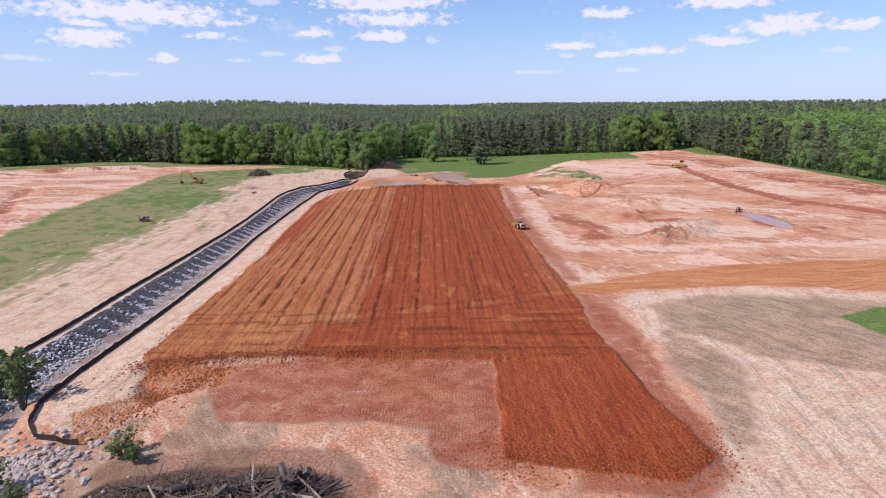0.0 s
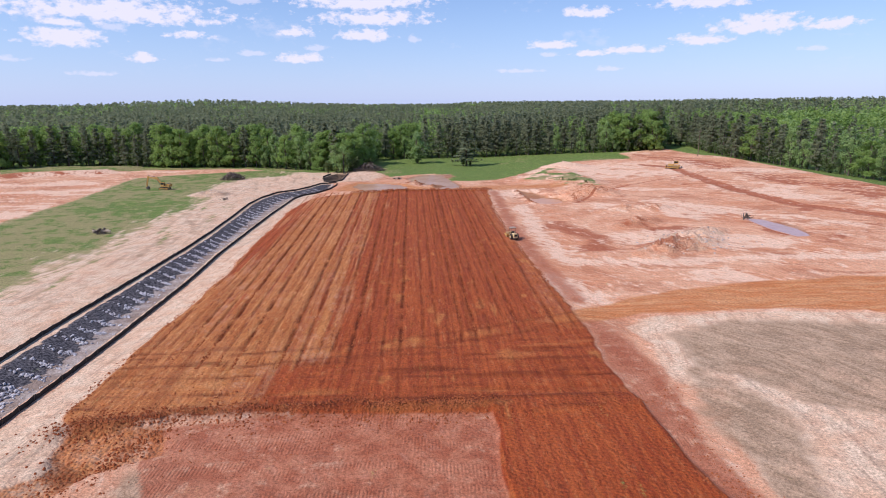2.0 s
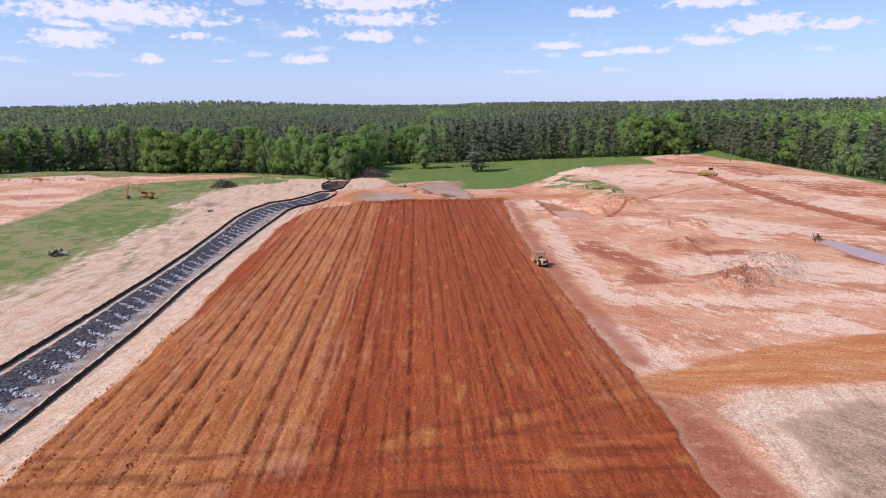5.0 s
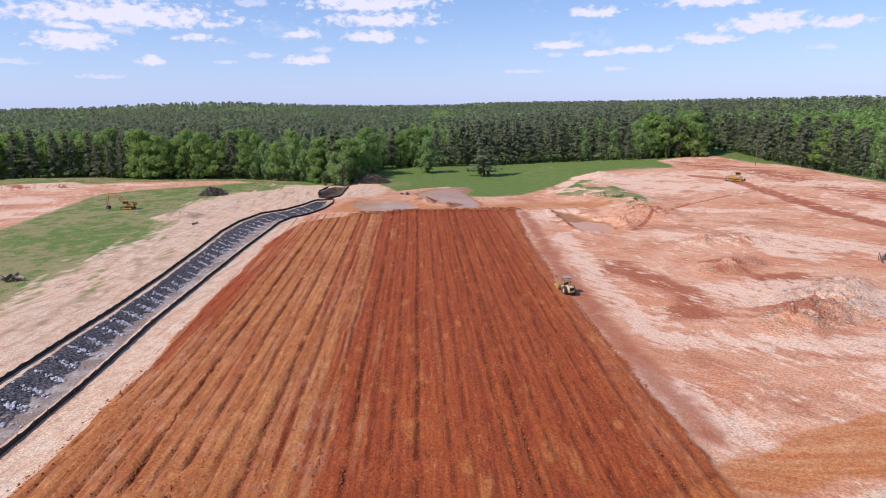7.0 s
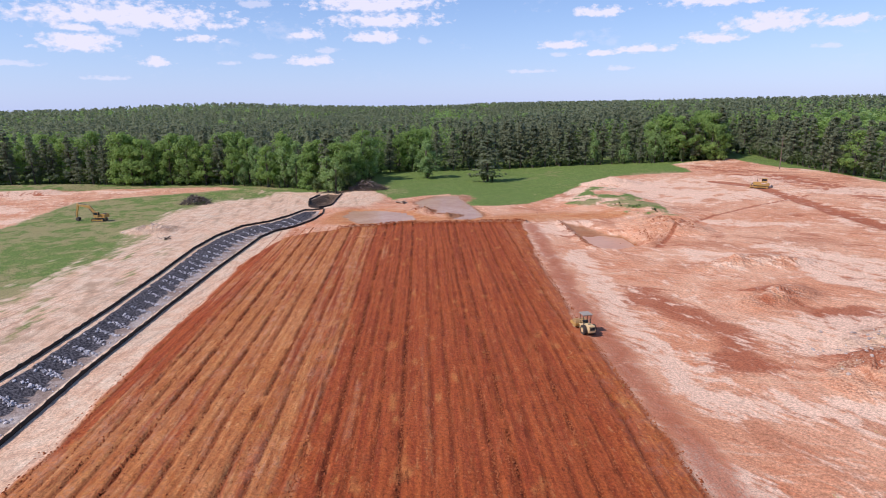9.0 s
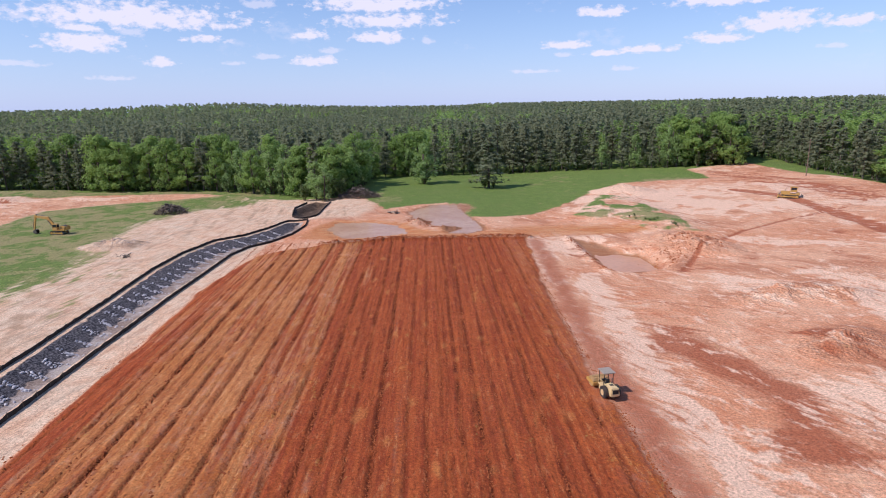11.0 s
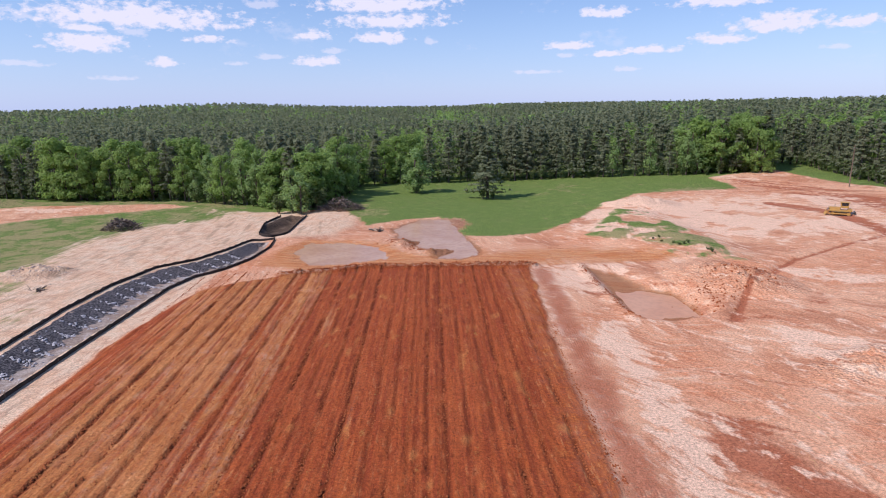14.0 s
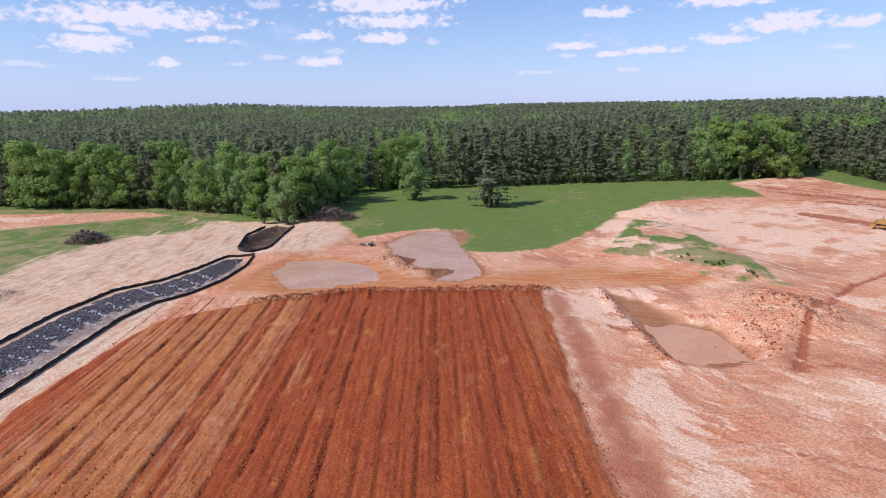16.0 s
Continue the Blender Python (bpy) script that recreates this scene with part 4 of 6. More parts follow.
def tree_meshes(kind, seed, dense=1.0):
    """Trunk and crown meshes of one tree, about 1 unit of true size."""
    rnd = random.Random(seed)
    tv, tf, cv, cf = [], [], [], []
    if kind == "pine":
        H = 21.0
        limb(tv, tf, [(0, 0, -0.6), (0.1, 0, H * 0.4), (0.05, 0.1, H * 0.8), (0, 0, H * 0.97)], [0.32, 0.24, 0.12, 0.03])
        z = H * rnd.uniform(0.10, 0.22)
        while z < H * 0.99:
            f = (z / H - 0.2) / 0.8
            reach = (3.9 * (1 - max(f, 0)) ** 0.75 + 0.35) * rnd.uniform(0.75, 1.15)
            for k in range(rnd.randint(4, 6)):
                a = rnd.uniform(0, 2 * math.pi)
                r = reach * rnd.uniform(0.6, 1.1)
                tip = Vector((math.cos(a) * r, math.sin(a) * r, z + rnd.uniform(-0.3, 0.5)))
                if r > 1.2:
                    limb(tv, tf, [(0, 0, z), tip * 0.6 + Vector((0, 0, z * 0.4))], [0.06, 0.03], 3)
                for s in (0.35, 0.7, 1.0):
                    p = Vector((tip.x * s, tip.y * s, z + (tip.z - z) * s))
                    leaf_quads(rnd, p, (0.6, 0.6, 0.38), max(2, int(9 * dense * (0.5 + 0.5 * s))), 0.66, cv, cf, (0, 0, z - 1.0))
            z += rnd.uniform(0.75, 1.15)
        mat = MAT_NEEDLE
    elif kind == "broad":
        H = 18.0
        limb(tv, tf, [(0, 0, -0.6), (0.2, 0, 3), (0.1, 0.3, 8), (0.3, 0.1, 13)], [0.42, 0.33, 0.22, 0.08])
        for k in range(46):
            a, f = rnd.uniform(0, 2 * math.pi), rnd.uniform(0.0, 1.0)
            z = 1.4 + f * (H - 2.9)
            r = 5.2 * math.sin(math.pi * (0.26 + 0.68 * f)) ** 0.7 * rnd.uniform(0.45, 1.05)
            p = Vector((math.cos(a) * r, math.sin(a) * r, z))
            if k % 2:
                limb(tv, tf, [(0.1, 0.1, max(2.5, z - 0.5 * r - 1)), p * 0.5 + Vector((0, 0, z * 0.45)), p], [0.13, 0.08, 0.03], 4)
            s = rnd.uniform(1.1, 1.9)
            leaf_quads(rnd, p, (s, s, s * 0.75), int(74 * dense), 0.56, cv, cf, (p.x * 0.55, p.y * 0.55, p.z - 1.0))
        mat = MAT_BROADLEAF
    elif kind == "spring":
        H = 15.0
        limb(tv, tf, [(0, 0, -0.6), (0.1, 0, 4), (0.2, 0.2, 9), (0.2, 0.1, 13)], [0.24, 0.18, 0.11, 0.03])
        for k in range(34):
            a, f = rnd.uniform(0, 2 * math.pi), rnd.uniform(0, 1)
            z = 1.2 + f * (H - 1.8)
            r = 2.7 * math.sin(math.pi * (0.16 + 0.78 * f)) ** 0.8 * rnd.uniform(0.4, 1.1)
            p = Vector((math.cos(a) * r, math.sin(a) * r, z))
            limb(tv, tf, [(0.1, 0.1, max(1.5, z - 1.2 * r - 1.5)), p], [0.06, 0.02], 3)
            s = rnd.uniform(0.7, 1.1)
            leaf_quads(rnd, p, (s, s, s * 1.5), int(52 * dense), 0.46, cv, cf, (p.x * 0.4, p.y * 0.4, p.z - 1.0))
        mat = MAT_SPRING
    else:  # bushy sapling
        H = 5.5
        for k in range(7):
            a = rnd.uniform(0, 2 * math.pi)
            tip = Vector((math.cos(a) * rnd.uniform(0.5, 1.7), math.sin(a) * rnd.uniform(0.5, 1.7), H * rnd.uniform(0.55, 1.0)))
            limb(tv, tf, [(0.1 * math.cos(a), 0.1 * math.sin(a), -0.3), tip * 0.5 + Vector((0, 0, 0.4)), tip], [0.06, 0.04, 0.012], 4)
            for s in (0.4, 0.6, 0.8, 1.0):
                leaf_quads(rnd, tip * s + Vector((rnd.uniform(-0.3, 0.3), rnd.uniform(-0.3, 0.3), 0)), (0.55, 0.55, 0.4), int(24 * dense), 0.32, cv, cf)
        mat = MAT_SHRUB
    return mesh_of("trunk", tv, tf, MAT_BARK, True), mesh_of("crown", cv, cf, mat)


TREE_WORDS = {"pine": ("dark loblolly pine with short drooping boughs", "pine tree", "pine_tree"), "broad": ("broad leafy tree in full green leaf", "tree", "broadleaf_tree"),
              "spring": ("slender pale green tree in young spring leaf", "tree", "slender_tree"), "bush": ("loose leafy sapling bush", "bush", "bush")}
PROTO = {k: [tree_meshes(k, 10 * n + len(k)) for n in range(c)] for k, c in (("pine", 4), ("broad", 4), ("spring", 3), ("bush", 2))}


def tree(kind, x, y, size=1.0, wide=1.0, rnd=random, label="", ground=None):
    words, cat, name = TREE_WORDS[kind]
    z = height_at(x, y) if ground is None else ground
    m = pose(x, y, z, 0, 0, rnd.uniform(0, 360)) @ Matrix.Diagonal((size * wide, size * wide, size, 1))
    ob = thing(name, label or words, cat, m, "trees along the wood's edge" if kind != "bush" else "bushes")
    trunk, crown = rnd.choice(PROTO[kind])
    for nm, me in (("trunk", trunk), ("crown", crown)):
        new(nm, me).parent = ob
    return ob


def edge_point(s):
    """A point and outward normal s metres along the forest edge."""
    for (ax, ay), (bx, by) in zip(FOREST_EDGE, FOREST_EDGE[1:]):
        d = math.hypot(bx - ax, by - ay)
        if s <= d:
            return ax + (bx - ax) * s / d, ay + (by - ay) * s / d, -(by - ay) / d, (bx - ax) / d
        s -= d
    return None


def wood_kind(x, y, rnd):
    r = rnd.random()
    if x > 118:
        return "spring" if y < 235 and r < 0.8 else ("pine" if r < 0.85 else "broad")
    if x > 92:
        return "broad" if r < 0.4 else ("spring" if r < 0.65 else "pine")
    if x > 70:
        return "spring" if r < 0.45 else "pine"
    if x > 0:
        return "pine" if r < 0.9 else "spring"
    if x > -36:
        return "spring" if r < 0.75 else ("broad" if r < 0.88 else "pine")
    if x > -90:
        return "broad" if r < 0.5 else ("spring" if r < 0.88 else "pine")
    if x > -112:
        return "pine" if r < 0.6 else "broad"
    if x > -150:
        return "broad" if r < 0.85 else "pine"
    return "pine" if r < 0.7 else "broad"


def build_woods():
    rnd = random.Random(3)
    spots = []
    for row, (back, pitch) in enumerate(((2.5, 6.2), (9.0, 6.8), (16.0, 7.6))):
        s = rnd.uniform(0, 5)
        while (e := edge_point(s)) is not None:
            x, y, nx, ny = e
            spots.append((x + nx * (back + rnd.uniform(-1.5, 1.5)) + rnd.uniform(-1, 1), y + ny * (back + rnd.uniform(-1.5, 1.5)), row))
            s += pitch * rnd.uniform(0.75, 1.3)
    spots = [p for p in spots if -235 < p[0] < 165 and p[1] > 90]
    xs, ys = np.array([p[0] for p in spots]), np.array([p[1] for p in spots])
    zs, _ = relief(xs, ys)
    for (x, y, row), z in zip(spots, zs):
        kind = wood_kind(x, y, rnd)
        size = {"pine": rnd.uniform(0.85, 1.12), "broad": rnd.uniform(0.95, 1.32), "spring": rnd.uniform(0.85, 1.3)}[kind] * (0.85 if row == 0 and rnd.random() < 0.4 else 1.0)
        if x > 118:
            size *= 0.85
        tree(kind, x, y, size, rnd.uniform(0.9, 1.2), rnd, ground=float(z))
    # understorey that closes the foot of the wood
    s = 0.0
    while (e := edge_point(s)) is not None:
        x, y, nx, ny = e
        if x > -235 and y > 140:
            b = rnd.uniform(0.5, 3.0)
            z = float(relief(np.array([x + nx * b]), np.array([y + ny * b]))[0][0])
            tree("bush", x + nx * b, y + ny * b, rnd.uniform(0.5, 1.15), rnd.uniform(0.9, 1.5), rnd, "thick green undergrowth at the foot of the wood", ground=z)
        s += rnd.uniform(3.0, 5.5)
    # trees that stand alone in the meadow
    tree("spring", -12.4, 310.0, 1.08, 1.7, rnd, "round light green tree alone on the meadow")
    tree("pine", 12.6, 295.5, 0.92, 1.75, rnd, "bushy dark pine alone on the meadow")
    tree("bush", -12.0, 308.6, 0.6, 1.6, rnd, "low dark bush at the foot of a meadow tree")
    tree("bush", 11.0, 294.0, 0.7, 1.6, rnd, "low dark bush at the foot of a meadow pine")
    tree("bush", 14.5, 294.6, 0.6, 1.4, rnd, "low dark bush at the foot of a meadow pine")
    # weeds along the ridge of the knoll
    for k in range(14):
        f = rnd.random()
        tree("bush", 43 + 11 * f + rnd.uniform(-1, 1), 225 - 23 * f + rnd.uniform(-1.5, 1.5), rnd.uniform(0.07, 0.15), 2.0, rnd, "low grey-green weeds on the ridge")
    # half-bare trees beside the gully
    tree("spring", -44.6, 272.0, 0.85, 1.5, rnd, "half-bare grey-green tree beside the gully")
    tree("spring", -48.5, 276.5, 0.9, 1.4, rnd, "half-bare grey-green tree beside the gully")
    tree("bush", -52.0, 274.0, 1.1, 1.5, rnd, "leafy bush beside the gully")
    tree("bush", -40.5, 277.0, 1.3, 1.7, rnd, "leafy bush beside the gully")
    # saplings over the near end of the ditch
    for x, y, s in ((-45.4, 44.4, 1.45), (-49.5, 46.5, 1.05), (-52.6, 42.5, 1.15), (-47.5, 40.0, 0.85), (-51.0, 36.0, 1.0), (-45.0, 35.0, 0.7), (-54.5, 49.0, 0.9)):
        tree("bush", x, y, s, 1.1, rnd, "young leafy sapling growing beside the ditch")
    for x, y, s in ((-28.0, 33.2, 0.42), (-26.6, 32.2, 0.34), (-35.5, 27.5, 0.5), (-32.0, 26.0, 0.4)):
        tree("bush", x, y, s, 1.8, rnd, "clump of green weeds beside rubble")


build_woods()


def far_forest():
    """Woods out to the horizon, one joined mesh for each kind of foliage."""
    rnd = random.Random(8)
    edge = [(-2600, 60), (-320, 200)] + FOREST_EDGE + [(330, 30), (2600, 20), (4300, 4300), (-4300, 4300)]
    pts, d = [], 330.0
    while d < 3900:
        s = max(6.6, d / 62)
        a = -50.0
        while a < 50:
            b = radians(a + rnd.uniform(-0.8, 0.8) * math.degrees(s / d))
            r = d + rnd.uniform(-0.9, 0.9) * s
            pts.append((r * math.sin(b), r * math.cos(b), s))
            a += math.degrees(s / d) * rnd.uniform(0.8, 1.2)
        d += s * (0.95 if d < 700 else 1.5)
    X, Y = np.array([p[0] for p in pts]), np.array([p[1] for p in pts])
    keep = (poly_dist(X, Y, edge) > 18)
    track = line_dist(X, Y, [(118, 318), (150, 400), (190, 520)]) > 5
    Z = base_height(X, Y)
    kinds = {"pine": ([], [], MAT_NEEDLE), "broad": ([], [], MAT_BROADLEAF), "spring": ([], [], MAT_SPRING)}
    patch = fbm(X / 110, Y / 170, 3, 201)
    patch2 = fbm(X / 45, Y / 60, 2, 211)
    for (x, y, s), z, k, tr, p, p2 in zip(pts, Z, keep, track, patch, patch2):
        if not k or not tr:
            continue
        v = p + 0.4 * p2 + (0.2 if x > 120 and x > 0.27 * y else 0.0) + (0.0 if x < 0 else -0.05) - 0.04 * (math.hypot(x, y) > 800) + (0.16 if -120 < x < 12 and y < 480 else 0.0) + rnd.uniform(-0.10, 0.08)
        kind = "pine" if v < 0.05 else ("broad" if rnd.random() < 0.65 else "spring")
        verts, faces, _ = kinds[kind]
        far = math.hypot(x, y)
        big = s / 6.6
        n = 1.0 if far < 520 else (0.6 if far < 1300 else 0.4)
        if kind == "pine":
            h = rnd.uniform(16.5, 23) * (1 + 0.03 * (big - 1))
            for f in (0.36, 0.5, 0.62, 0.73, 0.83, 0.91, 0.98):
                r = (3.5 * (1.05 - f) ** 0.6 + 0.25) * big**0.8
                leaf_quads(rnd, (x, y, z + h * f), (r, r, h * 0.06), max(3, int(11 * n)), 1.35 * big**0.7, verts, faces, (x, y, z + h * f - 2.0))
        else:
            h = rnd.uniform(13, 20.5)
            r = (3.6 if kind == "broad" else 2.6) * big**0.85
            for _ in range(6):
                c = (x + rnd.uniform(-0.6, 0.6) * r, y + rnd.uniform(-0.6, 0.6) * r, z + h * rnd.uniform(0.5, 0.92))
                leaf_quads(rnd, c, (r * 0.55, r * 0.55, r * 0.45), max(6, int(15 * n)), 1.15 * big**0.7, verts, faces, (x, y, z + h * 0.55))
    for kind, (verts, faces, mat) in kinds.items():
        ob = new("far_woods", mesh_of("far_woods", verts, faces, mat))
        tagged(ob, {"pine": "dark green pine woods stretching to the horizon", "broad": "leafy green woods stretching to the horizon", "spring": "pale young woods stretching to the horizon"}[kind], "woods", kind="stuff")


far_forest()


# ---- silt fences ----
def silt_fence(path, label, group):
    rnd = random.Random(len(path))
    # even stations along the path
    st, left = [Vector((*path[0], 0))], 0.0
    for a, b in zip(path, path[1:]):
        a, b = Vector((*a, 0)), Vector((*b, 0))
        d, at = (b - a).length, 0.0
        while at + (0.8 - left) < d:
            at += 0.8 - left
            left = 0.0
            st.append(a + (b - a) * at / d)
        left += d - at
    zs, _ = relief(np.array([p.x for p in st]), np.array([p.y for p in st]))
    fence = thing("silt_fence", label, "fence", None, group)
    bm = bmesh.new()
    prev = None
    for n, (p, z) in enumerate(zip(st, zs)):
        q = st[min(n + 1, len(st) - 1)] - st[max(n - 1, 0)]
        side = Vector((-q.y, q.x, 0)).normalized()
        sag = 0.10 * rnd.random() + (0.08 if n % 3 else 0.0)
        lean = side * rnd.uniform(-0.06, 0.06)
        rows = []
        for off in (-0.012, 0.012):
            base, top = p + side * off, p + side * off + lean
            rows += [bm.verts.new((base.x, base.y, z - 0.08)), bm.verts.new((top.x, top.y, z + 0.66 - sag))]
        if prev:
            (a0, a1, a2, a3), (b0, b1, b2, b3) = prev, rows
            bm.faces.new((a0, b0, b1, a1)), bm.faces.new((a2, a3, b3, b2)), bm.faces.new((a1, b1, b3, a3))
        prev = rows
    part("fabric", bm, MAT_FABRIC, fence)
    bm = bmesh.new()
    bmesh.ops.create_cube(bm, size=1, matrix=Matrix.Translation((0, 0, 0.3)) @ Matrix.Diagonal((0.05, 0.05, 0.9, 1)))
    bmesh.ops.bevel(bm, geom=bm.edges[:], offset=0.008, segments=1)
    me = bpy.data.meshes.new("post")
    bm.to_mesh(me)
    bm.free()
    me.materials.append(MAT_POST)
    for n in range(0, len(st), 3):
        ob = new("post", me)
        ob.parent = fence
        ob.matrix_world = pose(st[n].x, st[n].y, float(zs[n]), rnd.uniform(-4, 4), rnd.uniform(-4, 4), rnd.uniform(0, 90))
    return fence


silt_fence(FENCE_NEAR, "sagging black silt fence along the rock-lined ditch", "silt fences")
silt_fence(FENCE_FAR, "sagging black silt fence along the sand bank", "silt fences")
silt_fence([(-49.6, 268.0), (-51.0, 257.0), (-48.0, 243.0), (-44.0, 240.0), (-40.2, 242.0), (-41.0, 256.0), (-41.6, 268.0)], "short black silt fence around the gully", "silt fences")


# ---- solids for machines ----
MAT_YELLOW = plain("dusty_machine_yellow", (0.58, 0.32, 0.07), (0.46, 0.26, 0.08), 1.5, 0.5, 0.0, 0.1, 0.5)
MAT_CREAM = plain("sun_bleached_yellow", (0.74, 0.55, 0.28), (0.62, 0.43, 0.20), 1.5, 0.5, 0.0, 0.1, 0.5)
MAT_TYRE = plain("tyre_rubber", (0.03, 0.028, 0.026), (0.10, 0.07, 0.055), 2.0, 0.85, 0.0, 0.4)
MAT_STEEL = plain("worn_steel", (0.12, 0.10, 0.09), (0.24, 0.20, 0.17), 2.0, 0.5, 0.6, 0.3)
MAT_BLACK = plain("black_grille", (0.015, 0.015, 0.016), (0.035, 0.033, 0.03), 3.0, 0.6)
MAT_ROOF = plain("dusty_canopy", (0.30, 0.25, 0.19), (0.38, 0.32, 0.25), 1.0, 0.6, 0.0, 0.1)
MAT_SEAT = plain("black_seat_vinyl", (0.02, 0.02, 0.022), (0.04, 0.04, 0.04), 3.0, 0.5)
MAT_CLAYSTEEL = plain("clay_caked_steel", (0.40, 0.24, 0.10), (0.50, 0.32, 0.14), 1.5, 0.8, 0.0, 0.4)
MAT_CLOD = plain("clay_clod", (0.25, 0.058, 0.018), (0.36, 0.11, 0.038), 0.25, 0.95, 0.0, 0.5, 0.2, 6.0)
MAT_GLASS = plain("dark_cab_glass", (0.02, 0.025, 0.028), (0.03, 0.035, 0.04), 1.0, 0.08, 0.0, 0.0, 0.6)


def rock_material(name, a, b, c):
    n = Nodes(name)
    col = n.mix(n.island(), a, b)
    col = n.mix(n.math("MULTIPLY", n.rand(), 0.7), col, c)
    g = n.noise(7.0, 4)
    col = n.mix(n.math("MULTIPLY", n.ramp(g, 0.45, 0.7), 0.35), col, tuple(0.5 * v for v in a))
    n.bump(g, 0.6, 0.05)
    return n.done(col, 0.85, 0.0, 0.3)


MAT_ROCK = rock_material("bluish_riprap", (0.28, 0.26, 0.27), (0.68, 0.64, 0.62), (0.5, 0.465, 0.47))
MAT_RUBBLE = rock_material("pale_rubble", (0.30, 0.235, 0.20), (0.58, 0.48, 0.41), (0.52, 0.40, 0.32))


def block(bm, c, s, turn=(0, 0, 0), bevel=0.03, taper=(1, 1)):
    """A bevelled block with its top drawn in by the taper."""
    b = bmesh.new()
    bmesh.ops.create_cube(b, size=1)
    for v in b.verts:
        if v.co.z > 0:
            v.co.x *= taper[0]
            v.co.y *= taper[1]
    bmesh.ops.transform(b, matrix=pose(*c, *turn) @ Matrix.Diagonal((*s, 1)), verts=b.verts)
    if bevel:
        bmesh.ops.bevel(b, geom=b.edges[:], offset=min(bevel, 0.3 * min(s)), segments=2, affect="EDGES")
    merge(bm, b)


def merge(bm, b):
    tmp = bpy.data.meshes.new("tmp")
    b.to_mesh(tmp)
    b.free()
    bm.from_mesh(tmp)
    bpy.data.meshes.remove(tmp)


def drum(bm, c, r, w, axis="X", sides=24, bevel=0.04):
    """A round body with rounded rims along x, y or z."""
    b = bmesh.new()
    bmesh.ops.create_cone(b, cap_ends=True, segments=sides, radius1=r, radius2=r, depth=w)
    rims = [e for e in b.edges if abs(e.verts[0].co.z - e.verts[1].co.z) < 1e-5]
    if bevel:
        bmesh.ops.bevel(b, geom=rims, offset=bevel, segments=2, affect="EDGES")
    turn = {"X": (0, 90, 0), "Y": (90, 0, 0), "Z": (0, 0, 0)}[axis]
    bmesh.ops.transform(b, matrix=pose(*c, *turn), verts=b.verts)
    merge(bm, b)


def rod(bm, a, b, r, sides=8):
    a, b = Vector(a), Vector(b)
    t = bmesh.new()
    bmesh.ops.create_cone(t, cap_ends=True, segments=sides, radius1=r, radius2=r, depth=(b - a).length)
    q = (b - a).to_track_quat("Z", "Y").to_matrix().to_4x4()
    bmesh.ops.transform(t, matrix=Matrix.Translation((a + b) / 2) @ q, verts=t.verts)
    merge(bm, t)


def solid(name, parent, material, *calls, label=""):
    """One part out of several shaped pieces: each call is a function and its arguments."""
    bm = bmesh.new()
    for f, *args in calls:
        f(bm, *args)
    return part(name, bm, material, parent, label)


def tyre_on(parent, x, y, r, w, hub):
    bm = bmesh.new()
    drum(bm, (x, y, r), r, w, "X", 28, 0.12 * r)
    for k in range(18):
        a = 2 * math.pi * k / 18
        for s in (-1, 1):
            block(bm, (x + s * w * 0.24, y + math.cos(a + 0.12 * s) * r * 0.99, r + math.sin(a + 0.12 * s) * r * 0.99), (w * 0.46, 0.09, 0.09), (math.degrees(a), 0, 0), 0)
    wheel = part("wheel", bm, MAT_TYRE, parent, "lugged black tyre caked with clay")
    side = 1 if x > 0 else -1
    solid("rim", wheel, hub, (drum, (x + side * w * 0.42, y, r), r * 0.52, w * 0.28, "X", 20, 0.03), (drum, (x + side * w * 0.56, y, r), r * 0.2, 0.1, "X", 12, 0.02))
    return wheel


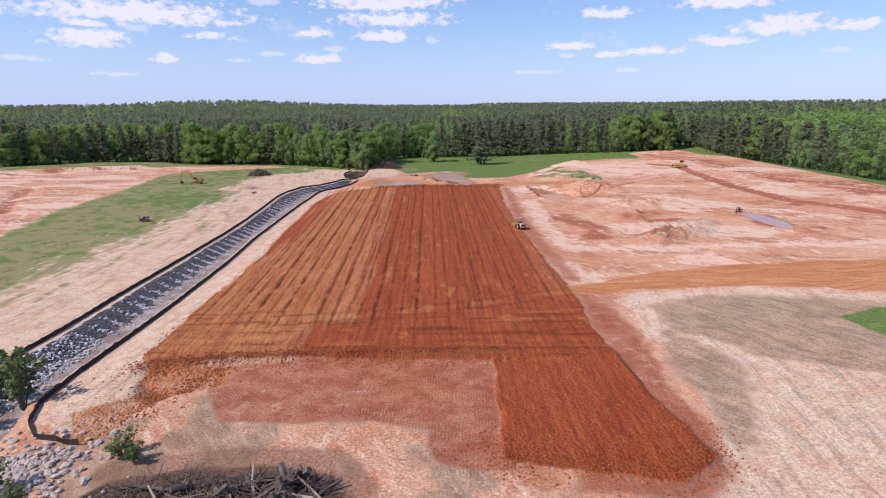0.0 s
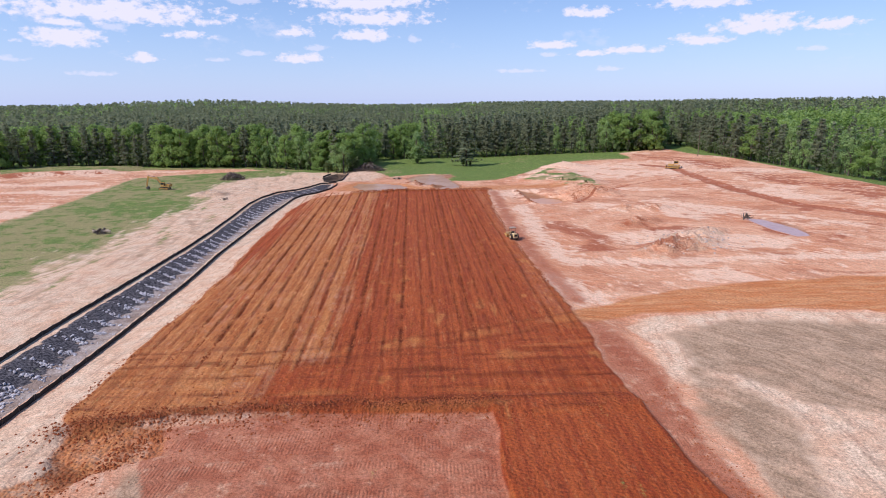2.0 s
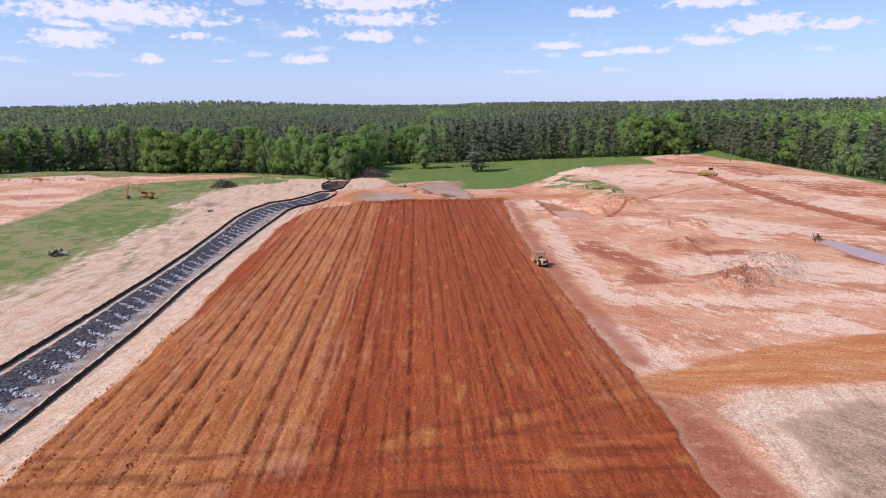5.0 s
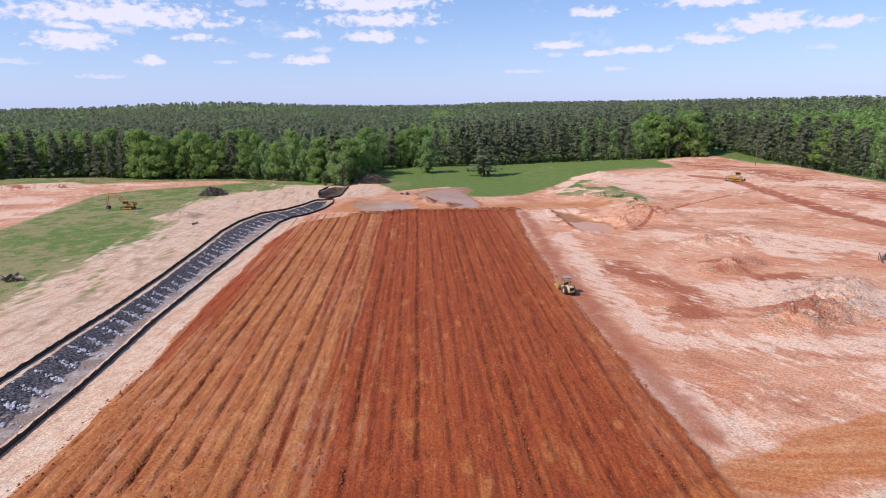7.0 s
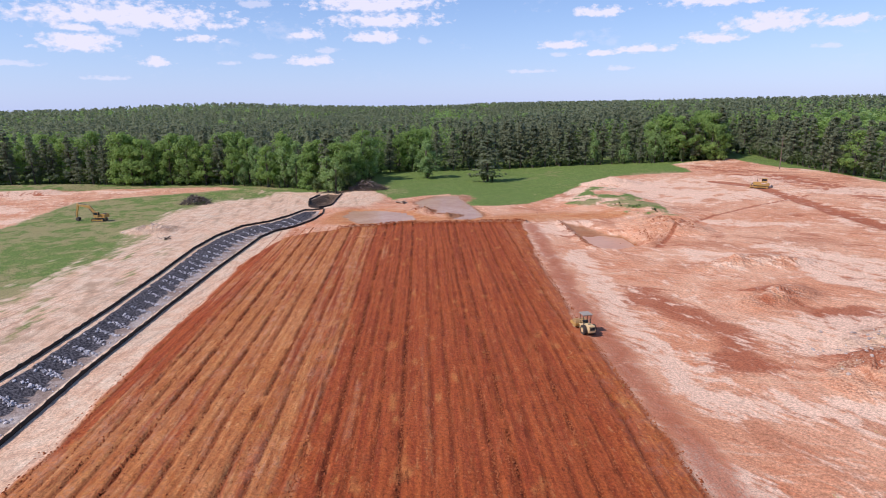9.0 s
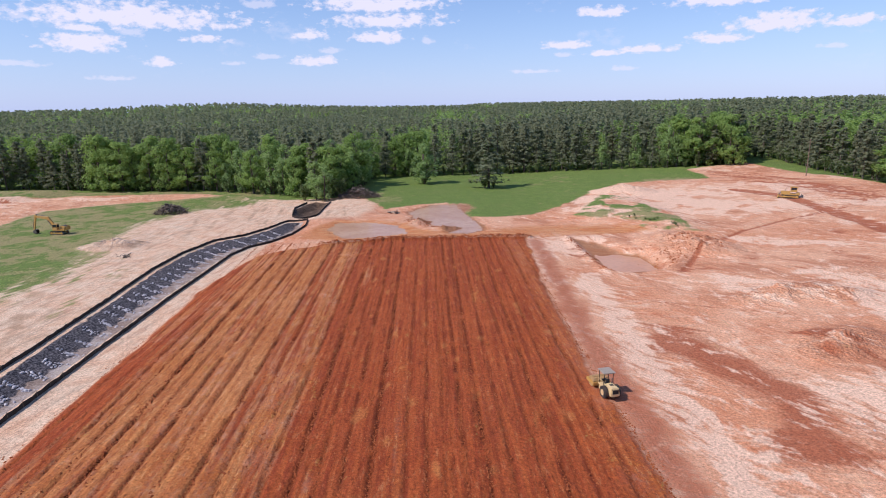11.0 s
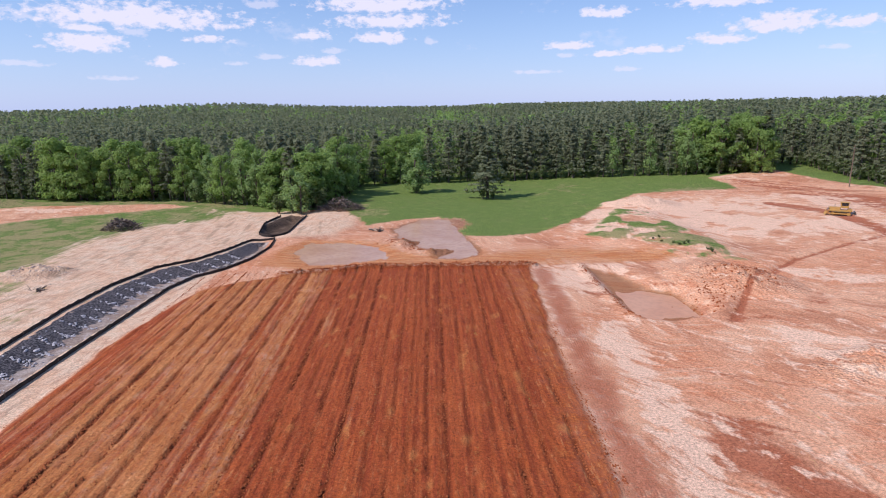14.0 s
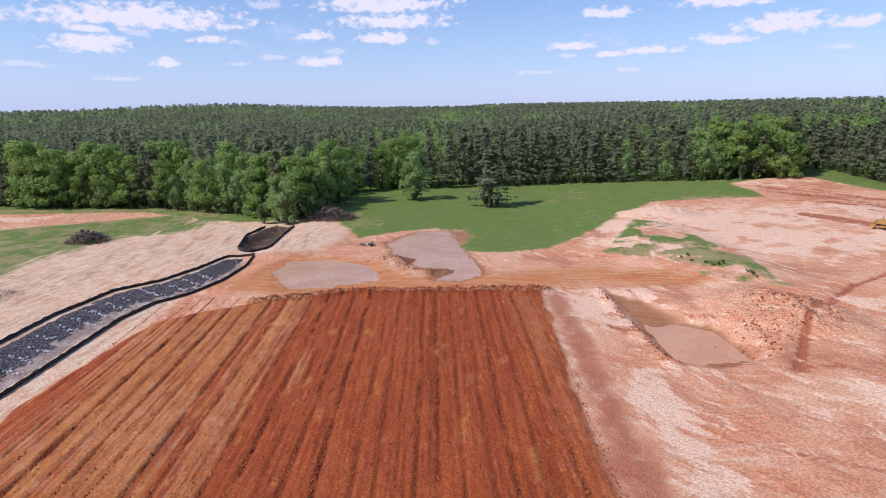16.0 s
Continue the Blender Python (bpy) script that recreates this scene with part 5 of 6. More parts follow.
# ---- soil compactor ----
def soil_compactor(m):
    t = thing("soil_compactor", "cream yellow pad-foot soil compactor parked on bare clay", "roller", m)
    # forward is +y
    body = solid("engine_hood", t, MAT_CREAM, (block, (0, -1.75, 1.32), (1.15, 1.9, 0.85), (-4, 0, 0), 0.1, (0.86, 0.96)), (block, (0, -1.5, 0.82), (1.0, 2.2, 0.5), (0, 0, 0), 0.05),
                 (block, (0, -2.64, 0.95), (1.2, 0.18, 0.5), (0, 0, 0), 0.05))
    solid("grille", body, MAT_BLACK, (block, (0, -2.72, 1.3), (0.8, 0.06, 0.52), (-4, 0, 0), 0.02), *[(block, (0, -2.76, 1.1 + 0.1 * k), (0.78, 0.03, 0.025), (0, 0, 0), 0) for k in range(5)])
    solid("hood_vent", body, MAT_BLACK, (block, (0, -1.6, 1.73), (0.5, 0.5, 0.05), (-4, 0, 0), 0.01))
    solid("exhaust_pipe", t, MAT_STEEL, (rod, (0.3, -1.1, 1.7), (0.3, -1.1, 2.3), 0.05), (rod, (0.3, -1.1, 2.28), (0.3, -1.22, 2.38), 0.05))
    for x in (-0.82, 0.82):
        tyre_on(t, x, -1.35, 0.76, 0.56, MAT_CREAM)
    solid("platform", t, MAT_CREAM, (block, (0, -0.1, 1.12), (1.5, 1.3, 0.16), (0, 0, 0), 0.03), (block, (0, 0.1, 0.8), (0.7, 1.2, 0.5), (0, 0, 0), 0.04), (block, (-0.72, -0.05, 0.75), (0.12, 0.5, 0.5), (0, 0, 0), 0.02))
    seat = solid("seat", t, MAT_SEAT, (block, (0, -0.35, 1.45), (0.5, 0.5, 0.16), (0, 0, 0), 0.05), (block, (0, -0.58, 1.8), (0.5, 0.14, 0.6), (-8, 0, 0), 0.05), (block, (0, -0.35, 1.27), (0.3, 0.3, 0.24), (0, 0, 0), 0.02))
    solid("steering_column", t, MAT_BLACK, (rod, (0, 0.32, 1.2), (0, 0.12, 1.75), 0.04), (drum, (0, 0.1, 1.78), 0.2, 0.04, "Z", 16, 0.01), (block, (0, 0.42, 1.5), (0.5, 0.16, 0.3), (10, 0, 0), 0.03))
    canopy = solid("canopy", t, MAT_ROOF, (block, (0, -0.15, 3.02), (1.62, 1.75, 0.1), (0, 0, 0), 0.05), (block, (0, -0.15, 2.94), (1.5, 1.6, 0.08), (0, 0, 0), 0.02), label="flat dusty tan canopy roof")
    for x in (-0.62, 0.62):
        for y in (-0.78, 0.5):
            solid("canopy_post", t, MAT_BLACK, (block, (x, y, 2.05), (0.08, 0.08, 1.85), (0, 0, 0), 0.015))
    for x in (-0.66, 0.66):
        solid("handrail", t, MAT_CREAM, (rod, (x * 1.05, -0.55, 1.85), (x * 1.05, 0.45, 1.85), 0.025), (rod, (x * 1.05, 0.45, 1.2), (x * 1.05, 0.45, 1.85), 0.025))
    solid("articulation_joint", t, MAT_BLACK, (block, (0, 0.72, 0.75), (0.4, 0.4, 0.55), (0, 0, 0), 0.05))
    solid("drum_frame", t, MAT_YELLOW, (block, (0, 0.98, 0.78), (2.3, 0.2, 0.42), (0, 0, 0), 0.04), (block, (0, 2.82, 0.78), (2.3, 0.2, 0.36), (0, 0, 0), 0.04), (block, (-1.16, 1.9, 0.78), (0.14, 2.0, 0.4), (0, 0, 0), 0.03),
          (block, (1.16, 1.9, 0.78), (0.14, 2.0, 0.4), (0, 0, 0), 0.03))
    roll = solid("drum", t, MAT_CLAYSTEEL, (drum, (0, 1.9, 0.74), 0.66, 2.1, "X", 32, 0.03), label="clay-caked pad-foot steel drum")
    pads = []
    for row in range(14):
        a = 2 * math.pi * row / 14
        for k in range(9):
            x = -0.93 + 0.232 * k + (0.116 if row % 2 else 0.0) - 0.05
            pads.append((block, (x, 1.9 + math.cos(a) * 0.7, 0.74 + math.sin(a) * 0.7), (0.13, 0.13, 0.12), (math.degrees(a) - 90, 0, 0), 0))
    solid("pads", roll, MAT_CLAYSTEEL, *pads)
    for x in (-0.45, 0.45):
        solid("rear_lamp", t, MAT_SEAT, (block, (x, -2.74, 1.66), (0.14, 0.05, 0.08), (0, 0, 0), 0.01))
    return t


def crawler(parent, x, length, r, w, mid):
    """A crawler track with its frame, wheels and shoes."""
    bm = bmesh.new()
    n = int((2 * length + 2 * math.pi * r) / 0.24)
    straight = length
    total = 2 * straight + 2 * math.pi * r
    for k in range(n):
        s = total * k / n
        if s < straight:
            y, z, a = -straight / 2 + s, 2 * r, 0
        elif s < straight + math.pi * r:
            u = (s - straight) / r
            y, z, a = straight / 2 + r * math.sin(u), r + r * math.cos(u), -math.degrees(u)
        elif s < 2 * straight + math.pi * r:
            y, z, a = straight / 2 - (s - straight - math.pi * r), 0, 180
        else:
            u = (s - 2 * straight - math.pi * r) / r
            y, z, a = -straight / 2 - r * math.sin(u), r - r * math.cos(u), 180 - math.degrees(u)
        block(bm, (x, mid + y, z + 0.03), (w, 0.2, 0.06), (a, 0, 0), 0)
        block(bm, (x, mid + y, z + 0.03 + 0.05 * (1 if z > r else -0.4)), (w, 0.03, 0.08), (a, 0, 0), 0)
    track = part("track", bm, MAT_STEEL, parent, "muddy steel crawler track")
    solid("track_frame", track, MAT_YELLOW, (block, (x, mid, r + 0.02), (w * 0.7, length, r * 0.8), (0, 0, 0), 0.04))
    for y in (-length / 2, length / 2):
        solid("sprocket", track, MAT_YELLOW, (drum, (x, mid + y, r + 0.02), r * 0.82, w * 0.75, "X", 18, 0.03))
    return track


# ---- bulldozer ----
def bulldozer(m):
    t = thing("bulldozer", "yellow crawler bulldozer working on the bare hilltop", "bulldozer", m)
    for x in (-1.0, 1.0):
        crawler(t, x, 2.6, 0.42, 0.55, 0.0)
    solid("engine_hood", t, MAT_YELLOW, (block, (0, 1.0, 1.4), (1.1, 1.9, 1.0), (0, 0, 0), 0.1, (0.9, 1)), (block, (0, -0.2, 1.0), (1.4, 3.0, 0.5), (0, 0, 0), 0.05), (block, (0, -1.5, 1.25), (1.5, 0.7, 0.7), (0, 0, 0), 0.08))
    cab = solid("cab", t, MAT_YELLOW, (block, (0, -0.6, 2.0), (1.35, 1.3, 0.5), (0, 0, 0), 0.05), (block, (0, -0.6, 3.05), (1.6, 1.7, 0.14), (0, 0, 0), 0.05), *[(block, (x, y, 2.55), (0.1, 0.1, 1.0), (0, 0, 0), 0.02) for x in (-0.65, 0.65) for y in (-1.2, 0.0)])
    solid("cab_glass", cab, MAT_GLASS, (block, (0, -0.6, 2.55), (1.2, 1.1, 0.8), (0, 0, 0), 0.02))
    solid("exhaust_pipe", t, MAT_STEEL, (rod, (0.2, 1.0, 1.9), (0.2, 1.0, 2.6), 0.06))
    blade = bmesh.new()
    n = 7
    for k in range(n):
        a0 = math.pi * (0.32 * k / n - 0.16)
        block(blade, (0, 2.62 - 0.35 * math.cos(a0 * 2.2) + 0.1, 0.15 + 0.165 * k), (3.3, 0.07, 0.19), (-math.degrees(a0) * 1.5, 0, 0), 0.01)
    blade = part("blade", blade, MAT_YELLOW, t, "clay-smeared curved blade")
    for x in (-1.35, 1.35):
        solid("push_arm", blade, MAT_YELLOW, (block, (x, 1.2, 0.5), (0.16, 2.6, 0.24), (0, 0, 0), 0.03))
    for x in (-0.5, 0.5):
        solid("lift_cylinder", blade, MAT_STEEL, (rod, (x, 1.9, 1.6), (x, 2.4, 0.8), 0.05))
    solid("ripper", t, MAT_STEEL, (block, (0, -2.3, 0.9), (1.5, 0.2, 0.3), (0, 0, 0), 0.03), *[(block, (x, -2.4, 0.55), (0.1, 0.16, 0.8), (10, 0, 0), 0.02) for x in (-0.6, 0, 0.6)])
    return t


# ---- excavator ----
def excavator(m):
    t = thing("excavator", "yellow tracked excavator with its bucket on the grass", "excavator", m)
    for x in (-1.05, 1.05):
        crawler(t, x, 3.1, 0.42, 0.6, 0.0)
    solid("turntable", t, MAT_STEEL, (drum, (0, 0, 1.0), 0.7, 0.3, "Z", 24, 0.03), (block, (0, 0, 0.6), (1.8, 1.6, 0.5), (0, 0, 0), 0.05))
    house = solid("house", t, MAT_YELLOW, (block, (0, -0.8, 1.3), (2.5, 3.6, 0.28), (0, 0, 0), 0.05), (block, (0.3, -1.5, 1.85), (1.8, 1.7, 0.85), (0, 0, 0), 0.12), (block, (0, -2.45, 1.75), (2.5, 0.55, 0.95), (0, 0, 0), 0.2))
    solid("engine_cover", house, MAT_BLACK, (block, (0.4, -1.6, 2.3), (1.3, 1.2, 0.08), (0, 0, 0), 0.02))
    solid("exhaust_pipe", house, MAT_STEEL, (rod, (0.8, -1.6, 2.2), (0.8, -1.6, 2.8), 0.06))
    cab = solid("cab", t, MAT_YELLOW, (block, (-0.8, 0.25, 1.7), (0.95, 1.5, 0.7), (0, 0, 0), 0.05), (block, (-0.8, 0.25, 2.95), (1.0, 1.55, 0.12), (0, 0, 0), 0.05), *[(block, (x, y, 2.45), (0.09, 0.09, 0.95), (0, 0, 0), 0.02) for x in (-1.22, -0.38) for y in (-0.45, 0.92)])
    solid("cab_glass", cab, MAT_GLASS, (block, (-0.8, 0.25, 2.45), (0.84, 1.38, 0.86), (0, 0, 0), 0.02))

    def beam(bm, a, b, w, h0, h1):
        a, b = Vector(a), Vector(b)
        d = (b - a)
        q = bmesh.new()
        bmesh.ops.create_cube(q, size=1)
        for v in q.verts:
            h = h1 if v.co.y > 0 else h0
            v.co = Vector((v.co.x * w, v.co.y * d.length, v.co.z * h))
        ang = math.degrees(math.atan2(d.z, d.y))
        bmesh.ops.transform(q, matrix=pose(*((a + b) / 2), ang, 0, 0), verts=q.verts)
        bmesh.ops.bevel(q, geom=q.edges[:], offset=0.03, segments=1, affect="EDGES")
        merge(bm, q)

    boom = solid("boom", t, MAT_YELLOW, (beam, (0.1, 0.6, 1.6), (0.1, 2.9, 4.5), 0.5, 0.5, 0.85), (beam, (0.1, 2.7, 4.5), (0.1, 6.8, 5.0), 0.46, 0.85, 0.4))
    for x in (-0.3, 0.5):
        solid("boom_cylinder", boom, MAT_STEEL, (rod, (x, 1.1, 1.5), (x, 2.8, 3.9), 0.09))
    arm = solid("arm", t, MAT_YELLOW, (beam, (0.1, 6.5, 5.5), (0.1, 7.5, 1.1), 0.38, 0.65, 0.34))
    solid("arm_cylinder", arm, MAT_STEEL, (rod, (0.1, 3.4, 5.1), (0.1, 6.4, 5.6), 0.09))
    solid("bucket_cylinder", arm, MAT_STEEL, (rod, (0.1, 7.0, 4.6), (0.1, 7.9, 1.6), 0.07))
    bucket = bmesh.new()
    for k in range(6):
        a = math.radians(-80 + 36 * k)
        block(bucket, (0.1, 7.25 + 0.55 * math.cos(a) - 0.2, 0.62 + 0.52 * math.sin(a)), (1.1, 0.08, 0.4), (math.degrees(a), 0, 0), 0.01)
    for x in (-0.45, 0.65):
        drum(bucket, (x, 7.05, 0.62), 0.52, 0.05, "X", 12, 0.01)
    for k in range(5):
        block(bucket, (-0.35 + 0.225 * k, 6.85, 0.08), (0.09, 0.3, 0.08), (20, 0, 0), 0.01)
    part("bucket", bucket, MAT_STEEL, t, "worn steel digging bucket")
    return t


soil_compactor(pose(16.1, 131.3, height_at(16.1, 131.3) + 0.02, 0, 0, 13) @ Matrix.Diagonal((0.84, 0.84, 0.84, 1)))
bulldozer(pose(92.6, 237.0, height_at(92.6, 237.0) + 0.02, 0, 0, 63) @ Matrix.Diagonal((1.05, 1.2, 1.0, 1)))
excavator(pose(-103.4, 221.8, height_at(-103.4, 221.8) + 0.02, 0, 0, 86) @ Matrix.Diagonal((0.92, 0.92, 0.92, 1)))


# ---- utility pole ----
def utility_pole(x, y, h):
    t = thing("utility_pole", "weathered wooden utility pole beside the hilltop track", "pole", pose(x, y, height_at(x, y)))
    bm = bmesh.new()
    b = bmesh.new()
    bmesh.ops.create_cone(b, cap_ends=True, segments=10, radius1=0.18, radius2=0.11, depth=h + 0.4, matrix=Matrix.Translation((0, 0, h / 2 - 0.2)))
    merge(bm, b)
    part("shaft", bm, MAT_POST, t)
    solid("crossarm", t, MAT_POST, (block, (0, 0, h - 1.0), (1.8, 0.1, 0.12), (0, 0, 0), 0.01))
    for s in (-0.8, 0.0, 0.8):
        solid("insulator", t, MAT_BLACK, (drum, (s, 0, h - 0.84), 0.05, 0.2, "Z", 8, 0.01))


utility_pole(116.9, 272.5, 12.0)


# ---- stumps, logs and brush ----
def stick(bm, a, b, r0, r1, rnd, bend=0.15):
    verts, faces = [], []
    a, b = Vector(a), Vector(b)
    d = (b - a).length
    mid = (a + b) / 2 + Vector((rnd.uniform(-1, 1), rnd.uniform(-1, 1), rnd.uniform(-0.5, 1))) * bend * d * 0.5
    limb(verts, faces, [a, mid, b], [r0, (r0 + r1) / 2, r1], 5)
    vs = [bm.verts.new(v) for v in verts]
    for f in faces:
        bm.faces.new([vs[i] for i in f])


def root_ball(parent, c, r, rnd, up):
    """A torn-out stump: a short butt with roots that spread from it."""
    bm = bmesh.new()
    up = Vector(up).normalized()
    c = Vector(c)
    stick(bm, c - up * r * 0.2, c + up * r * 1.5, r * 0.42, r * 0.32, rnd, 0.05)
    stump = part("stump", bm, MAT_DEADWOOD, parent)
    for k in range(9):
        d = Vector((rnd.gauss(0, 1), rnd.gauss(0, 1), rnd.gauss(0, 1)))
        d = (d - up * d.dot(up)).normalized() - up * rnd.uniform(-0.2, 0.7)
        bm = bmesh.new()
        stick(bm, c, c + d * r * rnd.uniform(0.8, 1.5), r * 0.2, r * 0.03, rnd, 0.4)
        part("root", bm, MAT_DEADWOOD, stump)


def debris_pile(name, x, y, rx, ry, h, sticks, logs, stumps, seed, label, pale=0.2, thin=0.05):
    rnd = random.Random(seed)
    t = thing(name, label, "debris pile", pose(x, y, height_at(x, y)))
    for k in range(stumps):
        a, f = rnd.uniform(0, 2 * math.pi), rnd.uniform(0.1, 0.75)
        root_ball(t, (math.cos(a) * rx * f, math.sin(a) * ry * f, h * (0.85 - 0.75 * f)), rnd.uniform(0.6, 1.0), rnd, (rnd.uniform(-1, 1), rnd.uniform(-1, 1), rnd.uniform(-0.2, 1)))
    for k in range(logs):
        a, f, d = rnd.uniform(0, 2 * math.pi), rnd.uniform(0.1, 0.8), rnd.uniform(0, math.pi)
        c = Vector((math.cos(a) * rx * f, math.sin(a) * ry * f, h * 0.7 * (1 - f) + 0.15))
        u = Vector((math.cos(d), math.sin(d), rnd.uniform(-0.2, 0.35))) * rnd.uniform(1.0, 2.4)
        bm = bmesh.new()
        r = rnd.uniform(0.10, 0.22)
        stick(bm, c - u, c + u, r, r * 0.7, rnd, 0.08)
        part("log", bm, MAT_PALEWOOD if rnd.random() < pale else MAT_DEADWOOD, t)
    bm = bmesh.new()
    for k in range(sticks):
        a, f = rnd.uniform(0, 2 * math.pi), math.sqrt(rnd.random())
        c = Vector((math.cos(a) * rx * f, math.sin(a) * ry * f, max(0.05, h * (1 - f) * rnd.random())))
        u = Vector((rnd.gauss(0, 1) + math.cos(a) * 0.6, rnd.gauss(0, 1) + math.sin(a) * 0.6, rnd.uniform(0.0, 1.2))).normalized() * rnd.uniform(0.5, 1.8)
        stick(bm, c, c + u, thin * rnd.uniform(0.6, 1.4), thin * 0.2, rnd, 0.3)
    tagged(part("brush", bm, MAT_DEADWOOD, t), "tangle of dry grey branches", kind="stuff")
    return t


debris_pile("stump_pile", -88.0, 251.5, 5.2, 3.8, 3.2, 260, 22, 18, 1, "heap of dark uprooted stumps on the grass", 0.1, 0.09)
debris_pile("brush_pile", -33.0, 275.0, 7.0, 4.2, 4.2, 1100, 14, 5, 2, "grey tangled pile of cleared branches and logs", 0.3, 0.065)
debris_pile("brush_pile", -12.5, 28.2, 4.6, 2.6, 1.6, 300, 9, 8, 3, "dark heap of roots and split logs by wet ground", 0.25, 0.05)
debris_pile("brush_pile", -20.5, 28.0, 5.0, 2.6, 0.5, 260, 5, 2, 4, "flat litter of broken dark brushwood", 0.3, 0.04)
debris_pile("stump_pile", -83.6, 143.2, 1.6, 1.2, 1.0, 14, 3, 3, 5, "small uprooted stump with pale broken log", 0.7)
debris_pile("fallen_log", -17.4, 242.5, 2.0, 1.0, 0.5, 10, 3, 1, 6, "broken log lying at the edge of a pond", 0.6)
debris_pile("fallen_log", -72.3, 196.6, 2.4, 0.8, 0.3, 14, 3, 0, 7, "dark broken branch lying on pale sand", 0.1)
debris_pile("stump_pile", 72.2, 138.0, 1.2, 0.9, 0.9, 6, 1, 2, 8, "reddish uprooted stump at the end of a pool", 0.0)


# ---- rocks ----
def rock_verts(rnd, r):
    b = bmesh.new()
    bmesh.ops.create_icosphere(b, subdivisions=1, radius=1.0)
    s = (rnd.uniform(0.7, 1.3), rnd.uniform(0.7, 1.2), rnd.uniform(0.5, 0.9))
    for v in b.verts:
        k = rnd.uniform(0.72, 1.15)
        v.co = Vector((v.co.x * s[0] * k, v.co.y * s[1] * k, v.co.z * s[2] * k)) * r
    vs = [v.co.copy() for v in b.verts]
    fs = [tuple(v.index for v in f.verts) for f in b.faces]
    b.free()
    return vs, fs


def rock_field(name, label, spots, material, seed, singles):
    """Rocks of their own where the camera passes near, the others joined."""
    rnd = random.Random(seed)
    protos = [rock_verts(rnd, 1.0) for _ in range(8)]
    meshes = [mesh_of("rock", v, f, material) for v, f in protos]
    zs, _ = relief(np.array([s[0] for s in spots]), np.array([s[1] for s in spots]))
    t = thing(name, label, "rocks", None, "")
    verts, faces = [], []
    order = sorted(range(len(spots)), key=lambda i: spots[i][1])
    for n, i in enumerate(order):
        x, y, r = spots[i]
        m = pose(x, y, float(zs[i]) + r * 0.22, rnd.uniform(-25, 25), rnd.uniform(-25, 25), rnd.uniform(0, 360)) @ Matrix.Diagonal((r, r, r, 1))
        if n < singles:
            ob = new("rock", meshes[n % 8])
            ob.parent = t
            ob.matrix_world = m
        else:
            v, f = protos[n % 8]
            k = len(verts)
            verts += [m @ p for p in v]
            faces += [tuple(k + a for a in g) for g in f]
    if verts:
        ob = new("loose_rock", mesh_of("loose_rock", verts, faces, material))
        ob.parent = t
        tagged(ob, kind="stuff")
    return t


def between(y):
    """The ditch's left and right rims at a distance along it."""
    def at(path):
        for (ax, ay), (bx, by) in zip(path, path[1:]):
            if min(ay, by) <= y <= max(ay, by) and ay != by:
                return ax + (bx - ax) * (y - ay) / (by - ay)
        return None
    return at(FENCE_FAR), at(FENCE_NEAR)


def riprap():
    rnd = random.Random(12)
    spots = []
    y = 37.0
    while y < 226:
        l, r = between(y)
        if l is not None and r is not None:
            w = r - l
            # checks of tipped rock run down the bank, closer together at the near end
            heavy = 1.0 if y < 62 else (0.8 if y < 130 else 0.5)
            for k in range(int((36 if y < 62 else 46) * heavy)):
                f = rnd.uniform(0.12, 0.62) if y < 62 else rnd.triangular(0.14, 0.66, 0.5)
                spots.append((l + w * f + rnd.gauss(0, 0.15), y - 0.16 * w * (f - 0.4) + rnd.gauss(0, 0.32 if y > 62 else 0.8), rnd.uniform(0.11, 0.27) * (1.1 if y < 62 else 1.0)))
            for k in range(4):
                spots.append((l + w * rnd.uniform(0.62, 0.86), y + rnd.uniform(-1, 1), rnd.uniform(0.08, 0.18)))
        y += 1.3 if y < 62 else 3.4 + rnd.uniform(-0.3, 0.5)
    return spots


rock_field("riprap", "bluish grey riprap tipped down the ditch bank", riprap(), MAT_ROCK, 21, 300)
STONES = random.Random(14)
rock_field("rubble", "pale broken rubble at the mouth of the ditch", [(STONES.gauss(-36.5, 3.2), STONES.gauss(30.0, 2.6), STONES.uniform(0.16, 0.42)) for _ in range(520)], MAT_RUBBLE, 22, 240)
rock_field("rubble", "pale stones strewn over a heap of spoil", [(50 + STONES.gauss(0, 5.2) + 0.3 * k % 3, 118.5 + STONES.gauss(0, 3.6), STONES.uniform(0.08, 0.26)) for k in range(170)], MAT_RUBBLE, 23, 90)
rock_field("rubble", "grey stones on a low heap of spoil", [(STONES.gauss(-81, 3.6), STONES.gauss(207, 2.6), STONES.uniform(0.08, 0.24)) for k in range(110)], MAT_RUBBLE, 24, 60)


